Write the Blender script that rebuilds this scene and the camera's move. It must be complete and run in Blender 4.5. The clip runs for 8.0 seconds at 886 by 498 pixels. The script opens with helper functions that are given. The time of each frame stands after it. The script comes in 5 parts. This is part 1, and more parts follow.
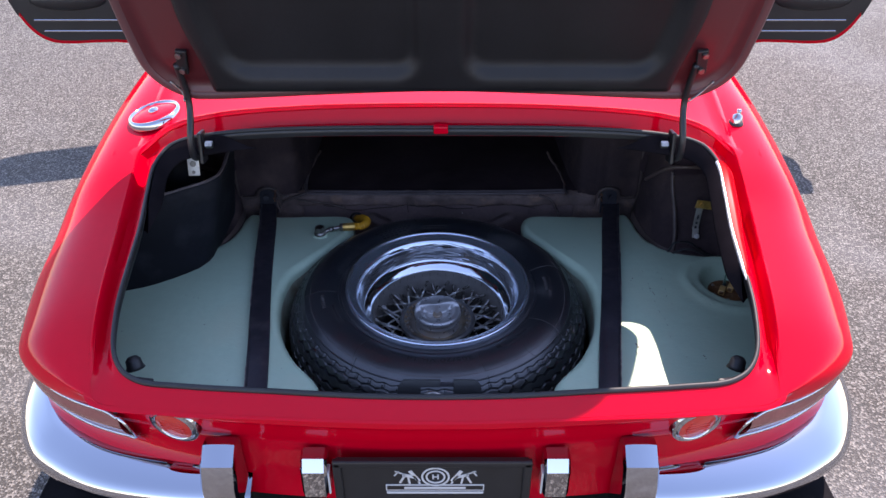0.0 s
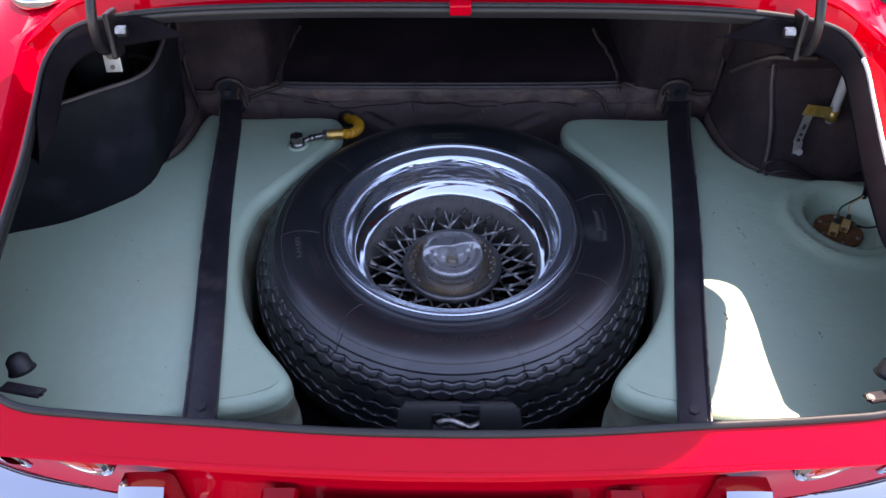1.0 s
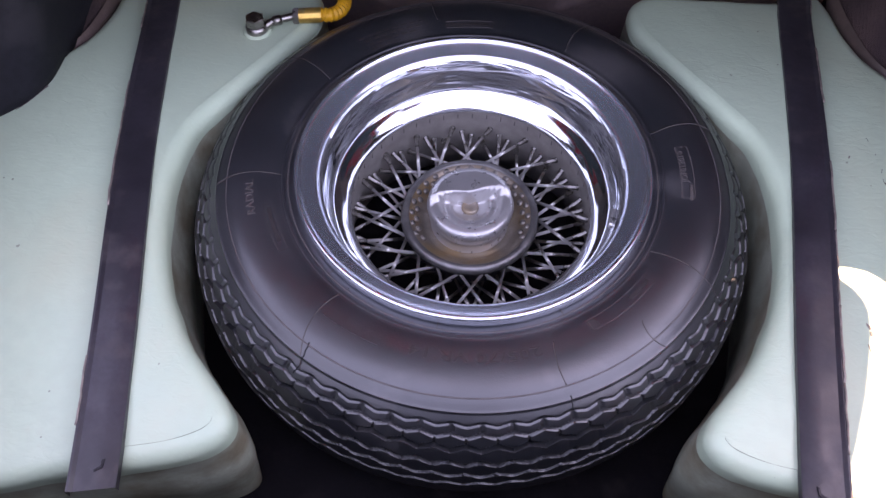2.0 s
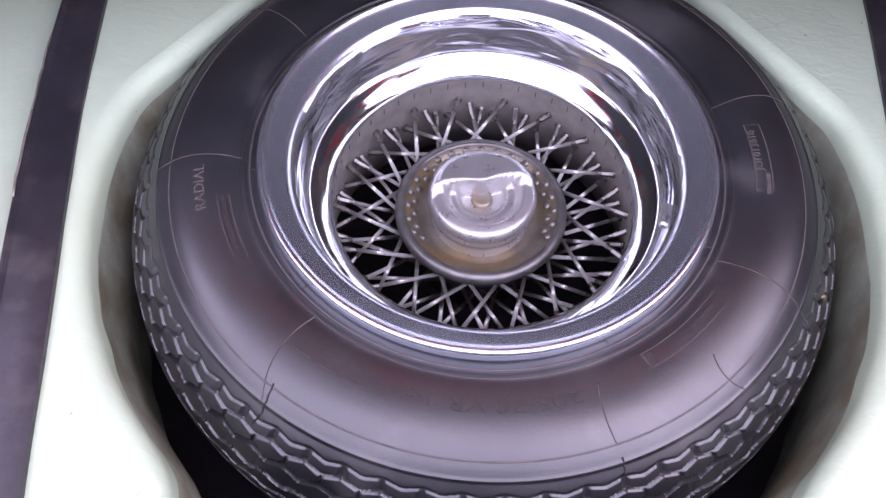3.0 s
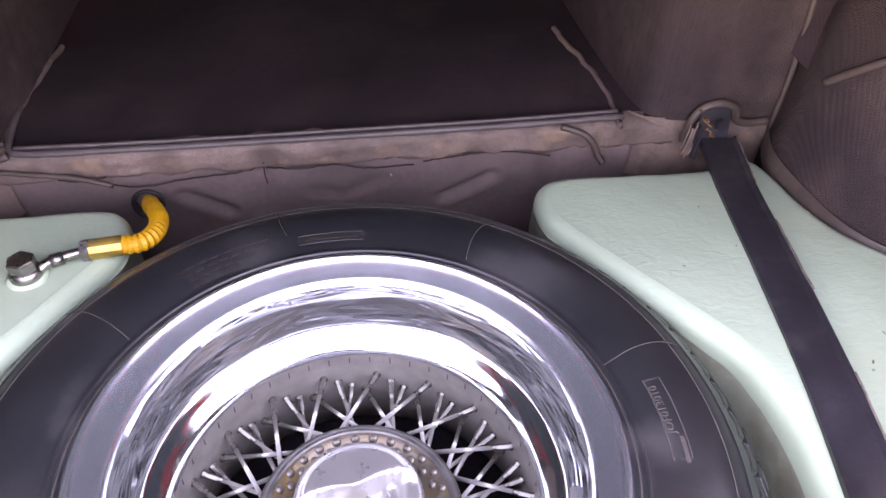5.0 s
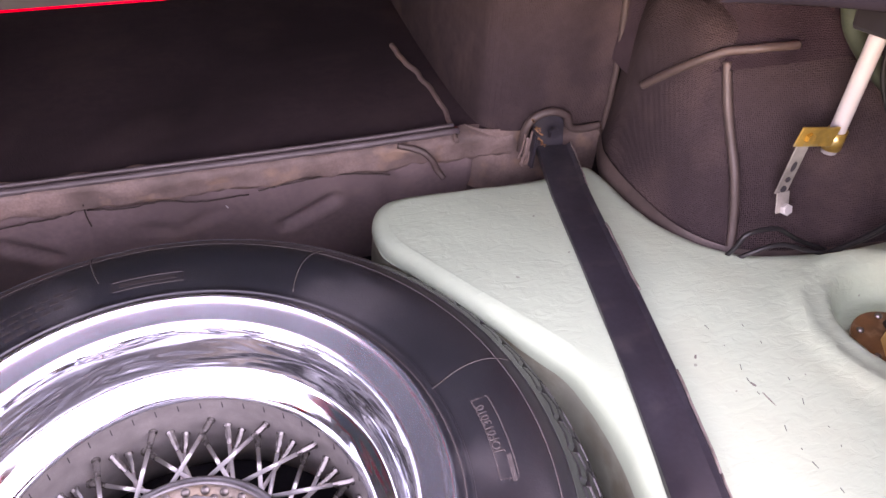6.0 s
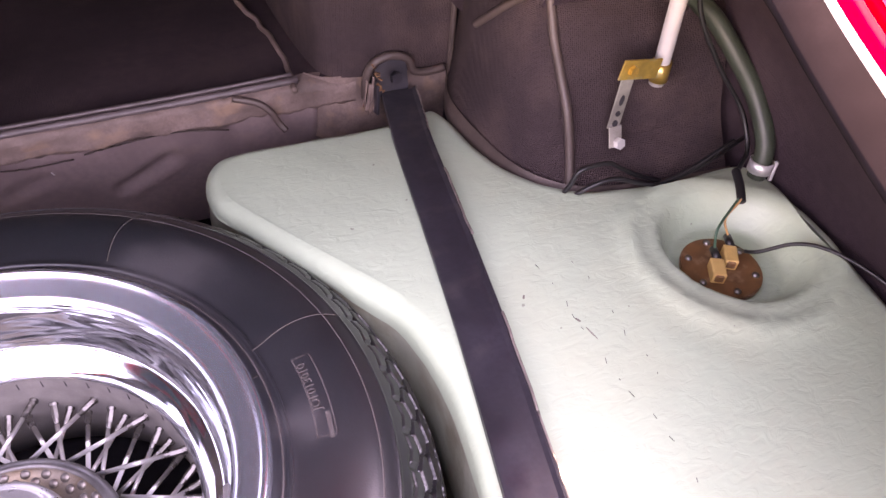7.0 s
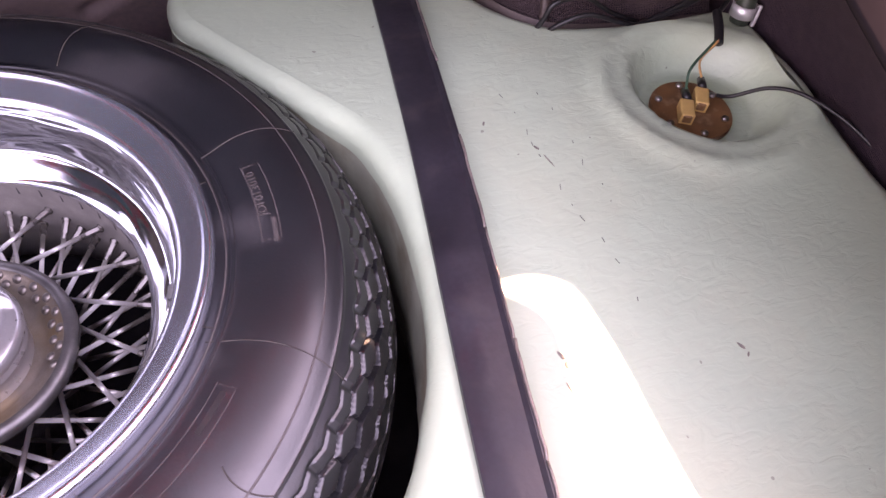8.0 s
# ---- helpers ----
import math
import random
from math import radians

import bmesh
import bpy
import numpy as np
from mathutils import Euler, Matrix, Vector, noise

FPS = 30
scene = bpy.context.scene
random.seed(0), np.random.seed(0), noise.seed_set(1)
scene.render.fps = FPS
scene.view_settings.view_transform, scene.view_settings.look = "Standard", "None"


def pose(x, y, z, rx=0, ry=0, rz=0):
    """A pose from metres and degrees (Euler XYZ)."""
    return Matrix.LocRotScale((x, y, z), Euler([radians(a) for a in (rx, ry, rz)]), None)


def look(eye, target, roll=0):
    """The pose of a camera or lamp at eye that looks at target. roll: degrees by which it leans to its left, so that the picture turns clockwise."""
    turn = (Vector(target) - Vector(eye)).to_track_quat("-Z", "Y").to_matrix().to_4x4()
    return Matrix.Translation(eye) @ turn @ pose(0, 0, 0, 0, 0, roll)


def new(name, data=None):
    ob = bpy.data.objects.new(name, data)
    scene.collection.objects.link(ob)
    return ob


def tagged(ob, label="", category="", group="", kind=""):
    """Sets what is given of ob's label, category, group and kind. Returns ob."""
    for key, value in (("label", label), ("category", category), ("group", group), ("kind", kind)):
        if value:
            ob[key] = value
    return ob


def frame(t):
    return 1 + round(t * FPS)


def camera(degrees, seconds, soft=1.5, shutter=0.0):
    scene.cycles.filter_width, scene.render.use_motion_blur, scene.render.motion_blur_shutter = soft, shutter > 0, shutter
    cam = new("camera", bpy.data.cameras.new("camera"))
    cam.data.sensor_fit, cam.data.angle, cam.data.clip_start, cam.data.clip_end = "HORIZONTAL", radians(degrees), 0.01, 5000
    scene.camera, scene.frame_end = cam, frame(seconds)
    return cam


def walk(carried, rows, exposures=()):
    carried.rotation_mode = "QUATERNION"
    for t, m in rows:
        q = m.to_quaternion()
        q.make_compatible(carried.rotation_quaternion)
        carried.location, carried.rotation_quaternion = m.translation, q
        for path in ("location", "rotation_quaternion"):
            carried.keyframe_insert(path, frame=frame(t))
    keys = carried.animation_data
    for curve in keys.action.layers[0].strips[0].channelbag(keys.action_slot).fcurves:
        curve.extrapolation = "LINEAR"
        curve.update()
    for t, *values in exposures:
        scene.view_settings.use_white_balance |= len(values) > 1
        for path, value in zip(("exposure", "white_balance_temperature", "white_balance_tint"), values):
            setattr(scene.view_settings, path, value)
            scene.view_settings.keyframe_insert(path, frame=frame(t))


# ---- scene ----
cam = camera(60.3, 8.0)
METRES, EYE, TILT, LEAN, TURN = 1.42, 1.609, -35.3, 0.0, 0.0
ROWS = [
    (0.0, 0.0, 0.0, 0.0, 0.0, 0.0, -0.0),
    (0.5, 0.005, 0.1117, 0.0409, 0.12, -5.13, 0.02),
    (1.0, -0.0119, 0.3025, 0.0715, 0.52, -10.44, -0.19),
    (2.5, -0.0248, 0.6486, 0.1031, 1.71, -24.86, -1.87),
    (3.0, -0.0324, 0.7002, 0.0774, 0.99, -24.23, -1.97),
    (3.5, -0.0295, 0.7395, 0.0726, -0.28, -19.69, -1.41),
    (4.0, -0.0276, 0.768, 0.087, -2.06, -14.22, -0.21),
    (4.5, -0.0188, 0.7777, 0.0972, -4.35, -10.42, 1.49),
    (6.0, 0.0518, 0.785, 0.1023, -14.93, -8.54, 7.24),
    (6.5, 0.0853, 0.7816, 0.0985, -18.47, -10.54, 8.9),
    (7.0, 0.1114, 0.7768, 0.0944, -21.24, -13.49, 9.93),
    (7.5, 0.124, 0.7726, 0.0737, -22.43, -17.39, 9.77),
    (8.0, 0.1263, 0.7635, 0.0478, -20.46, -20.96, 7.55),
]
EXPOSURES = [(0.0, 2.25, 7300, 27), (0.5, 2.35, 7300, 28), (1.0, 2.80, 8500, 29), (2.5, 4.3, 12000, 48), (3.5, 4.65, 13000, 47), (4.5, 5.05, 13000, 42), (6.5, 5.2, 14800, 58), (7.3, 4.96, 14500, 58), (8.0, 4.62, 14000, 58)]
walk(cam, [(t, pose(0.012, -1.286, EYE, TILT, LEAN, TURN) @ pose(METRES * x, METRES * y, METRES * z, 90 + pitch, roll, yaw)) for t, x, y, z, yaw, pitch, roll in ROWS], exposures=EXPOSURES)

# ---- sky and sun ----
SUN = Vector((0.347, 0.46, 1.0)).normalized()
world = bpy.data.worlds.new("sky")
scene.world = world
world.use_nodes = True
sky = world.node_tree.nodes.new("ShaderNodeTexSky")
sky.sky_type, sky.sun_disc = "NISHITA", False
sky.sun_elevation, sky.sun_rotation = math.asin(SUN.z), math.atan2(SUN.x, SUN.y)
sky.air_density, sky.dust_density, sky.ozone_density = 1.0, 0.2, 2.5
back = world.node_tree.nodes["Background"]
back.inputs["Strength"].default_value = 0.115
world.node_tree.links.new(sky.outputs[0], back.inputs["Color"])
sun = new("sun", bpy.data.lights.new("sun", "SUN"))
sun.data.energy, sun.data.angle, sun.data.color = 2.2, radians(0.55), (1.0, 0.97, 0.93)
sun.matrix_world = look(SUN * 20, (0, 0, 0))


def part(name, bm, material, parent=None, label="", smooth=False):
    """One bmesh as one mesh object, under a thing or a part."""
    me = bpy.data.meshes.new(name)
    bm.to_mesh(me)
    bm.free()
    if smooth:
        me.polygons.foreach_set("use_smooth", [True] * len(me.polygons))
    me.materials.append(material)
    ob = new(name, me)
    if parent:
        ob.parent = parent
    if label:
        tagged(ob, label)
    return ob


def again(ob, m, parent=None):
    """Another object on the same mesh, at the pose m."""
    o = new(ob.name.split(".")[0], ob.data)
    o.parent = parent or ob.parent
    o.matrix_basis = m
    return o


def thing(name, label, category, group="", kind=""):
    return tagged(new(name), label, category, group, kind)


def sharp(ob, degrees=35):
    """Smooth shading that keeps the sharp edges."""
    me = ob.data
    me.polygons.foreach_set("use_smooth", [True] * len(me.polygons))
    bm = bmesh.new()
    bm.from_mesh(me)
    for e in bm.edges:
        if len(e.link_faces) == 2 and e.calc_face_angle(0) > radians(degrees):
            e.smooth = False
    bm.to_mesh(me)
    bm.free()
    return ob


def smoothed(points, steps, closed=False):
    """Catmull-Rom through the points."""
    p = [Vector(q) for q in points]
    n = len(p)
    out = []
    for i in range(n if closed else n - 1):
        if closed:
            a, b, c, d = p[i - 1], p[i], p[(i + 1) % n], p[(i + 2) % n]
        else:
            a, b, c, d = p[max(i - 1, 0)], p[i], p[i + 1], p[min(i + 2, n - 1)]
        for k in range(steps):
            t = k / steps
            out.append(0.5 * (2 * b + (c - a) * t + (2 * a - 5 * b + 4 * c - d) * t * t + (3 * b - a - 3 * c + d) * t ** 3))
    if not closed:
        out.append(p[-1].copy())
    return out


def skin(rows, close_u=False, close_v=False):
    """A bmesh grid through rows of points."""
    bm = bmesh.new()
    vs = [[bm.verts.new(p) for p in row] for row in rows]
    nr, nc = len(vs), len(vs[0])
    for i in range(nr if close_u else nr - 1):
        for j in range(nc if close_v else nc - 1):
            a, b, c, d = vs[i][j], vs[i][(j + 1) % nc], vs[(i + 1) % nr][(j + 1) % nc], vs[(i + 1) % nr][j]
            if len({a, b, c, d}) == 4:
                bm.faces.new((a, b, c, d))
    return bm


def loft(net, nu, nv, close_v=False):
    """A smooth sheet through a small net of control points."""
    fine = [smoothed(row, nv, close_v) for row in net]
    cols = [smoothed(col, nu) for col in zip(*fine)]
    return skin(list(zip(*cols)), close_v=close_v)


def lathe(profile, segs, axis_z=True):
    rows = []
    for i in range(segs):
        a = 2 * math.pi * i / segs
        rows.append([(r * math.cos(a), r * math.sin(a), z) for r, z in profile])
    return skin(rows, close_u=True)


def tube(points, radius, sides=10, steps=6, caps=True, ribs=0.0):
    """A round tube along a smooth line; ribs: height of a corrugation."""
    pts = smoothed(points, steps) if steps > 1 else [Vector(p) for p in points]
    rows = []
    side = None
    for i, p in enumerate(pts):
        t = (pts[min(i + 1, len(pts) - 1)] - pts[max(i - 1, 0)]).normalized()
        if side is None:
            side = t.orthogonal().normalized()
        side = (side - t * side.dot(t)).normalized()
        up = t.cross(side)
        r = radius + (ribs if i % 2 else 0.0)
        rows.append([p + (side * math.cos(a) + up * math.sin(a)) * r for a in (2 * math.pi * k / sides for k in range(sides))])
    bm = skin(rows, close_v=True)
    if caps:
        bm.verts.ensure_lookup_table()
        bm.faces.new([bm.verts[k] for k in range(sides)][::-1])
        n = len(bm.verts)
        bm.faces.new([bm.verts[n - sides + k] for k in range(sides)])
    return bm


def block(sx, sy, sz, bevel=0.003, segs=2, m=None):
    """A box with rounded edges round its own middle, moved by m."""
    bm = bmesh.new()
    bmesh.ops.create_cube(bm, size=1, matrix=Matrix.Diagonal((sx, sy, sz, 1)))
    if bevel:
        bmesh.ops.bevel(bm, geom=bm.edges[:], offset=bevel, segments=segs, affect="EDGES", profile=0.5)
    if m:
        bm.transform(m)
    return bm


def disc(radius, height, sides=24, bevel=0.0, m=None):
    bm = bmesh.new()
    bmesh.ops.create_cone(bm, cap_ends=True, segments=sides, radius1=radius, radius2=radius, depth=height)
    if bevel:
        bmesh.ops.bevel(bm, geom=[e for e in bm.edges if abs(e.verts[0].co.z - e.verts[1].co.z) < 1e-6], offset=bevel, segments=2, affect="EDGES")
    if m:
        bm.transform(m)
    return bm


def ball(radius, flat=1.0, m=None, u=14, v=9):
    bm = bmesh.new()
    bmesh.ops.create_uvsphere(bm, u_segments=u, v_segments=v, radius=radius)
    bm.transform((m or Matrix()) @ Matrix.Diagonal((1, 1, flat, 1)))
    return bm


def joined(*bms):
    out = bmesh.new()
    for b in bms:
        me = bpy.data.meshes.new("join")
        b.to_mesh(me)
        b.free()
        out.from_mesh(me)
        bpy.data.meshes.remove(me)
    return out


def slab(outline, z0, z1, bevel=0.0):
    """An upright prism over an outline (x, y)."""
    bm = bmesh.new()
    f = bm.faces.new([bm.verts.new((x, y, z0)) for x, y in outline])
    r = bmesh.ops.extrude_face_region(bm, geom=[f])
    bmesh.ops.translate(bm, verts=[v for v in r["geom"] if isinstance(v, bmesh.types.BMVert)], vec=(0, 0, z1 - z0))
    if bevel:
        bmesh.ops.bevel(bm, geom=[e for e in bm.edges if abs(e.verts[0].co.z - e.verts[1].co.z) < 1e-6], offset=bevel, segments=2, affect="EDGES")
    bmesh.ops.recalc_face_normals(bm, faces=bm.faces)
    return bm


def along(a, b):
    """The pose whose z runs from a to b, its origin at a."""
    a, b = Vector(a), Vector(b)
    return Matrix.Translation(a) @ (b - a).to_track_quat("Z", "Y").to_matrix().to_4x4()


def solidify(bm, thickness):
    bmesh.ops.recalc_face_normals(bm, faces=bm.faces)
    bmesh.ops.solidify(bm, geom=bm.faces[:], thickness=thickness)
    return bm


def lettering(text, size, depth=0.0007):
    """Letters as a flat bmesh, their middle at the origin."""
    cu = bpy.data.curves.new("letters", "FONT")
    cu.body, cu.size, cu.align_x, cu.align_y, cu.extrude, cu.resolution_u = text, size, "CENTER", "CENTER", depth, 3
    ob = bpy.data.objects.new("letters", cu)
    me = ob.to_mesh()
    bm = bmesh.new()
    bm.from_mesh(me)
    ob.to_mesh_clear()
    bpy.data.objects.remove(ob)
    bpy.data.curves.remove(cu)
    return bm


# ---- materials ----
def material(name, color, rough=0.5, metal=0.0, coat=0.0, vary=0.0, scale=8.0, bump=0.0, bump_scale=200.0, stain=None, stain_scale=6.0, stain_edge=(0.55, 0.7), spec=0.5, rough_vary=0.0):
    """A surface with grain, a broad drift of its colour, stains and fine relief."""
    m = bpy.data.materials.new(name)
    m.use_nodes = True
    t = m.node_tree
    b = t.nodes["Principled BSDF"]
    b.inputs["Roughness"].default_value, b.inputs["Metallic"].default_value = rough, metal
    b.inputs["Coat Weight"].default_value, b.inputs["Coat Roughness"].default_value = coat, 0.03
    b.inputs["Specular IOR Level"].default_value = spec
    b.inputs["Coat IOR"].default_value = 1.4
    b.inputs["Base Color"].default_value = (*color, 1)
    at = t.nodes.new("ShaderNodeTexCoord").outputs["Object"]

    def grain(s, detail=4.0):
        n = t.nodes.new("ShaderNodeTexNoise")
        n.inputs["Scale"].default_value, n.inputs["Detail"].default_value = s, detail
        t.links.new(at, n.inputs["Vector"])
        return n.outputs["Fac"]

    def ramp(value, lo, hi, a, c):
        r = t.nodes.new("ShaderNodeMapRange")
        for k, v in zip(("From Min", "From Max", "To Min", "To Max"), (lo, hi, a, c)):
            r.inputs[k].default_value = v
        t.links.new(value, r.inputs["Value"])
        return r.outputs["Result"]

    def blend(f, a, c):
        x = t.nodes.new("ShaderNodeMix")
        x.data_type = "RGBA"
        t.links.new(f, x.inputs["Factor"])
        for socket, v in ((x.inputs["A"], a), (x.inputs["B"], c)):
            if isinstance(v, tuple):
                socket.default_value = (*v, 1)
            else:
                t.links.new(v, socket)
        return x.outputs["Result"]

    col = None
    if vary:
        lo = tuple(c * (1 - vary) for c in color)
        hi = tuple(min(1, c * (1 + vary)) for c in color)
        col = blend(ramp(grain(scale), 0.3, 0.7, 0, 1), lo, hi)
        col = blend(ramp(grain(scale * 17, 3), 0.35, 0.65, 0, 0.45), col, tuple(c * (1 - vary * 0.8) for c in color))
    if stain:
        col = blend(ramp(grain(stain_scale, 8), *stain_edge, 0, 1), col or color, stain)
    if col:
        t.links.new(col, b.inputs["Base Color"])
    if rough_vary:
        t.links.new(ramp(grain(scale * 3, 5), 0.3, 0.7, rough - rough_vary, rough + rough_vary), b.inputs["Roughness"])
    if bump:
        k = t.nodes.new("ShaderNodeBump")
        k.inputs["Strength"].default_value, k.inputs["Distance"].default_value = 1.0, bump
        t.links.new(grain(bump_scale, 3), k.inputs["Height"])
        t.links.new(k.outputs["Normal"], b.inputs["Normal"])
    return m, t, b, at, grain, ramp, blend


def plain(*args, **kw):
    return material(*args, **kw)[0]


def woven(name, color, pitch, relief, dust):
    """Coarse woven carpet: small bumps for the threads, dust on top."""
    m, t, b, at, grain, ramp, blend = material(name, color, rough=0.95, vary=0.35, scale=5, stain=dust, stain_scale=9, stain_edge=(0.5, 0.85), spec=0.15)
    a = t.nodes.new("ShaderNodeTexVoronoi")
    a.inputs["Scale"].default_value, a.inputs["Randomness"].default_value = 4.6 * pitch, 0.35
    t.links.new(at, a.inputs["Vector"])
    k = t.nodes.new("ShaderNodeBump")
    k.inputs["Distance"].default_value = relief
    t.links.new(a.outputs["Distance"], k.inputs["Height"])
    t.links.new(k.outputs["Normal"], b.inputs["Normal"])
    return m


red_paint = plain("red_paint", (0.56, 0.002, 0.014), rough=0.42, spec=0.0, coat=0.6, vary=0.04, scale=3, bump=0.00003, bump_scale=900)
# body red darkened by hand for the shaded inner frame of the lid
lid_frame_shaded = plain("dull_red_primer", (0.10, 0.012, 0.015), rough=0.42, coat=0.2, vary=0.15, scale=5)
# coat roughened so the ledge catches a broad glare of the sun
ledge_paint = plain("waxed_red_paint", (0.56, 0.002, 0.005), rough=0.42, spec=0.0, coat=0.18, vary=0.05, scale=12, bump=0.00012, bump_scale=60)
ledge_paint.node_tree.nodes["Principled BSDF"].inputs["Coat Roughness"].default_value = 0.25
# lid edge: body colour with its shadow mixed into the base
lid_edge_shaded = plain("dull_maroon_paint", (0.11, 0.04, 0.04), rough=0.5, vary=0.2, scale=8)
chrome = plain("chrome", (0.46, 0.47, 0.50), rough=0.03, metal=1.0, rough_vary=0.015, scale=4)
cap_chrome = plain("brushed_cap_chrome", (0.46, 0.455, 0.455), rough=0.32, metal=0.7, vary=0.10, scale=30, rough_vary=0.08)
worn_chrome = plain("worn_chrome", (0.42, 0.42, 0.44), rough=0.16, metal=0.92, vary=0.08, scale=12, rough_vary=0.06)
black_rubber = plain("black_rubber", (0.013, 0.013, 0.014), rough=0.55, vary=0.3, scale=20, bump=0.0002, bump_scale=400)
black_metal = plain("black_paint", (0.026, 0.0235, 0.030), rough=0.42, vary=0.4, scale=14, stain=(0.052, 0.044, 0.046), stain_scale=34, stain_edge=(0.56, 0.78), bump=0.0002, bump_scale=150, rough_vary=0.12)
black_liner = plain("black_liner", (0.012, 0.012, 0.013), rough=0.42, vary=0.3, scale=9, bump=0.0002, bump_scale=500)
lid_plastic = plain("black_moulded_plastic", (0.010, 0.009, 0.010), rough=0.5, vary=0.3, scale=9, bump=0.0002, bump_scale=500, spec=0.35)
floor_felt = plain("black_felt", (0.008, 0.0075, 0.009), rough=0.95, vary=0.4, scale=12, spec=0.08, bump=0.0006, bump_scale=300, stain=(0.016, 0.014, 0.015), stain_scale=20)
hinge_black = plain("black_enamel", (0.012, 0.011, 0.012), rough=0.4, vary=0.3, scale=20)
dark_board = plain("dark_board", (0.008, 0.0085, 0.012), rough=0.75, spec=0.2, vary=0.4, scale=6, bump=0.0003, bump_scale=600, stain=(0.017, 0.017, 0.021), stain_scale=14)
steel = plain("dull_steel", (0.33, 0.31, 0.29), rough=0.38, metal=1.0, vary=0.35, scale=90, rough_vary=0.12)
zinc_strip = plain("grey_zinc", (0.42, 0.39, 0.35), rough=0.42, metal=0.6, vary=0.3, scale=60)
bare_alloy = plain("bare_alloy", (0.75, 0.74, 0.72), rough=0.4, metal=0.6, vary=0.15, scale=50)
brass = plain("yellow_zinc", (0.68, 0.40, 0.11), rough=0.32, metal=0.75, vary=0.3, scale=70, stain=(0.5, 0.45, 0.3), stain_scale=50)
rust_bronze = plain("bronze_hub", (0.30, 0.25, 0.205), rough=0.42, metal=0.7, vary=0.35, scale=40, stain=(0.36, 0.23, 0.12), stain_scale=14, stain_edge=(0.45, 0.6), rough_vary=0.12)
hub_ring_steel = plain("grey_hub_steel", (0.20, 0.195, 0.19), rough=0.4, metal=0.8, vary=0.3, scale=60, rough_vary=0.1)
hem_vinyl = plain("dark_hem", (0.085, 0.056, 0.050), rough=0.55, vary=0.4, scale=25, bump=0.001, bump_scale=60)
worn_steel = plain("worn_strap_edge", (0.30, 0.25, 0.22), rough=0.5, metal=0.4, vary=0.4, scale=90)
chipped = plain("bare_fibre", (0.20, 0.185, 0.155), rough=0.8, vary=0.5, scale=200)
rivet_steel = plain("rivet_steel", (0.23, 0.205, 0.185), rough=0.4, metal=0.75, vary=0.3, scale=60)
white_tube = plain("grey_plastic_tube", (0.45, 0.43, 0.43), rough=0.45, vary=0.1, scale=20)
green_hose = plain("dark_green_hose", (0.035, 0.05, 0.035), rough=0.45, vary=0.3, scale=25, bump=0.0002, bump_scale=200)
yellow_hose = plain("yellow_hose", (0.70, 0.31, 0.018), rough=0.45, vary=0.2, scale=40, stain=(0.3, 0.16, 0.03), stain_scale=60, stain_edge=(0.6, 0.8))
tan_plastic = plain("tan_plastic", (0.62, 0.36, 0.13), rough=0.5, vary=0.15, scale=60)
brown_disc = plain("phenolic_disc", (0.2, 0.085, 0.035), rough=0.4, vary=0.3, scale=60, stain=(0.3, 0.17, 0.1), stain_scale=70)
cable_black = plain("black_cable", (0.012, 0.012, 0.013), rough=0.38)
cable_green = plain("green_wire", (0.02, 0.1, 0.06), rough=0.45)
cable_tan = plain("orange_wire", (0.6, 0.3, 0.12), rough=0.5)
red_lens = plain("red_lens", (0.55, 0.03, 0.02), rough=0.18, coat=0.6)
lamp_lens = plain("tail_lens", (0.30, 0.10, 0.09), rough=0.12, metal=0.35, coat=1.0, vary=0.2, scale=12)
clear_lens = plain("clear_lens", (0.55, 0.53, 0.52), rough=0.15, coat=1.0)
plate_black = plain("plate_black", (0.012, 0.012, 0.013), rough=0.45, vary=0.2, scale=30)
plate_grey = plain("plate_grey", (0.5, 0.5, 0.5), rough=0.5)
seam_cord = plain("vinyl_piping", (0.075, 0.050, 0.045), rough=0.5, vary=0.3, scale=30)
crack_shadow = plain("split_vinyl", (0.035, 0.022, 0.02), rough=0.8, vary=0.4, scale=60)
rust = plain("rust_flakes", (0.24, 0.115, 0.055), rough=0.85, vary=0.5, scale=120, stain=(0.2, 0.07, 0.03), stain_scale=150, stain_edge=(0.45, 0.6))
dark_seam = plain("black_piping", (0.085, 0.065, 0.068), rough=0.45, vary=0.3, scale=30)
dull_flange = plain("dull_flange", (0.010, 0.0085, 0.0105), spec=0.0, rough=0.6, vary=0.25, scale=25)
vinyl = plain("brown_vinyl", (0.172, 0.121, 0.118), rough=0.42, vary=0.3, scale=9, stain=(0.225, 0.155, 0.135), stain_scale=16, stain_edge=(0.55, 0.8), bump=0.0012, bump_scale=22)
rust_vinyl = plain("scuffed_vinyl", (0.155, 0.104, 0.092), rough=0.7, vary=0.5, scale=22, stain=(0.22, 0.135, 0.10), stain_scale=34, stain_edge=(0.55, 0.7), bump=0.0025, bump_scale=45)
carpet = woven("woven_carpet", (0.048, 0.032, 0.034), 120.0, 0.0015, (0.125, 0.080, 0.074))
flat_carpet = woven("flat_carpet", (0.038, 0.024, 0.027), 170.0, 0.0008, (0.062, 0.040, 0.041))
wall_carpet = woven("wall_carpet", (0.040, 0.0245, 0.030), 140.0, 0.0010, (0.072, 0.046, 0.050))


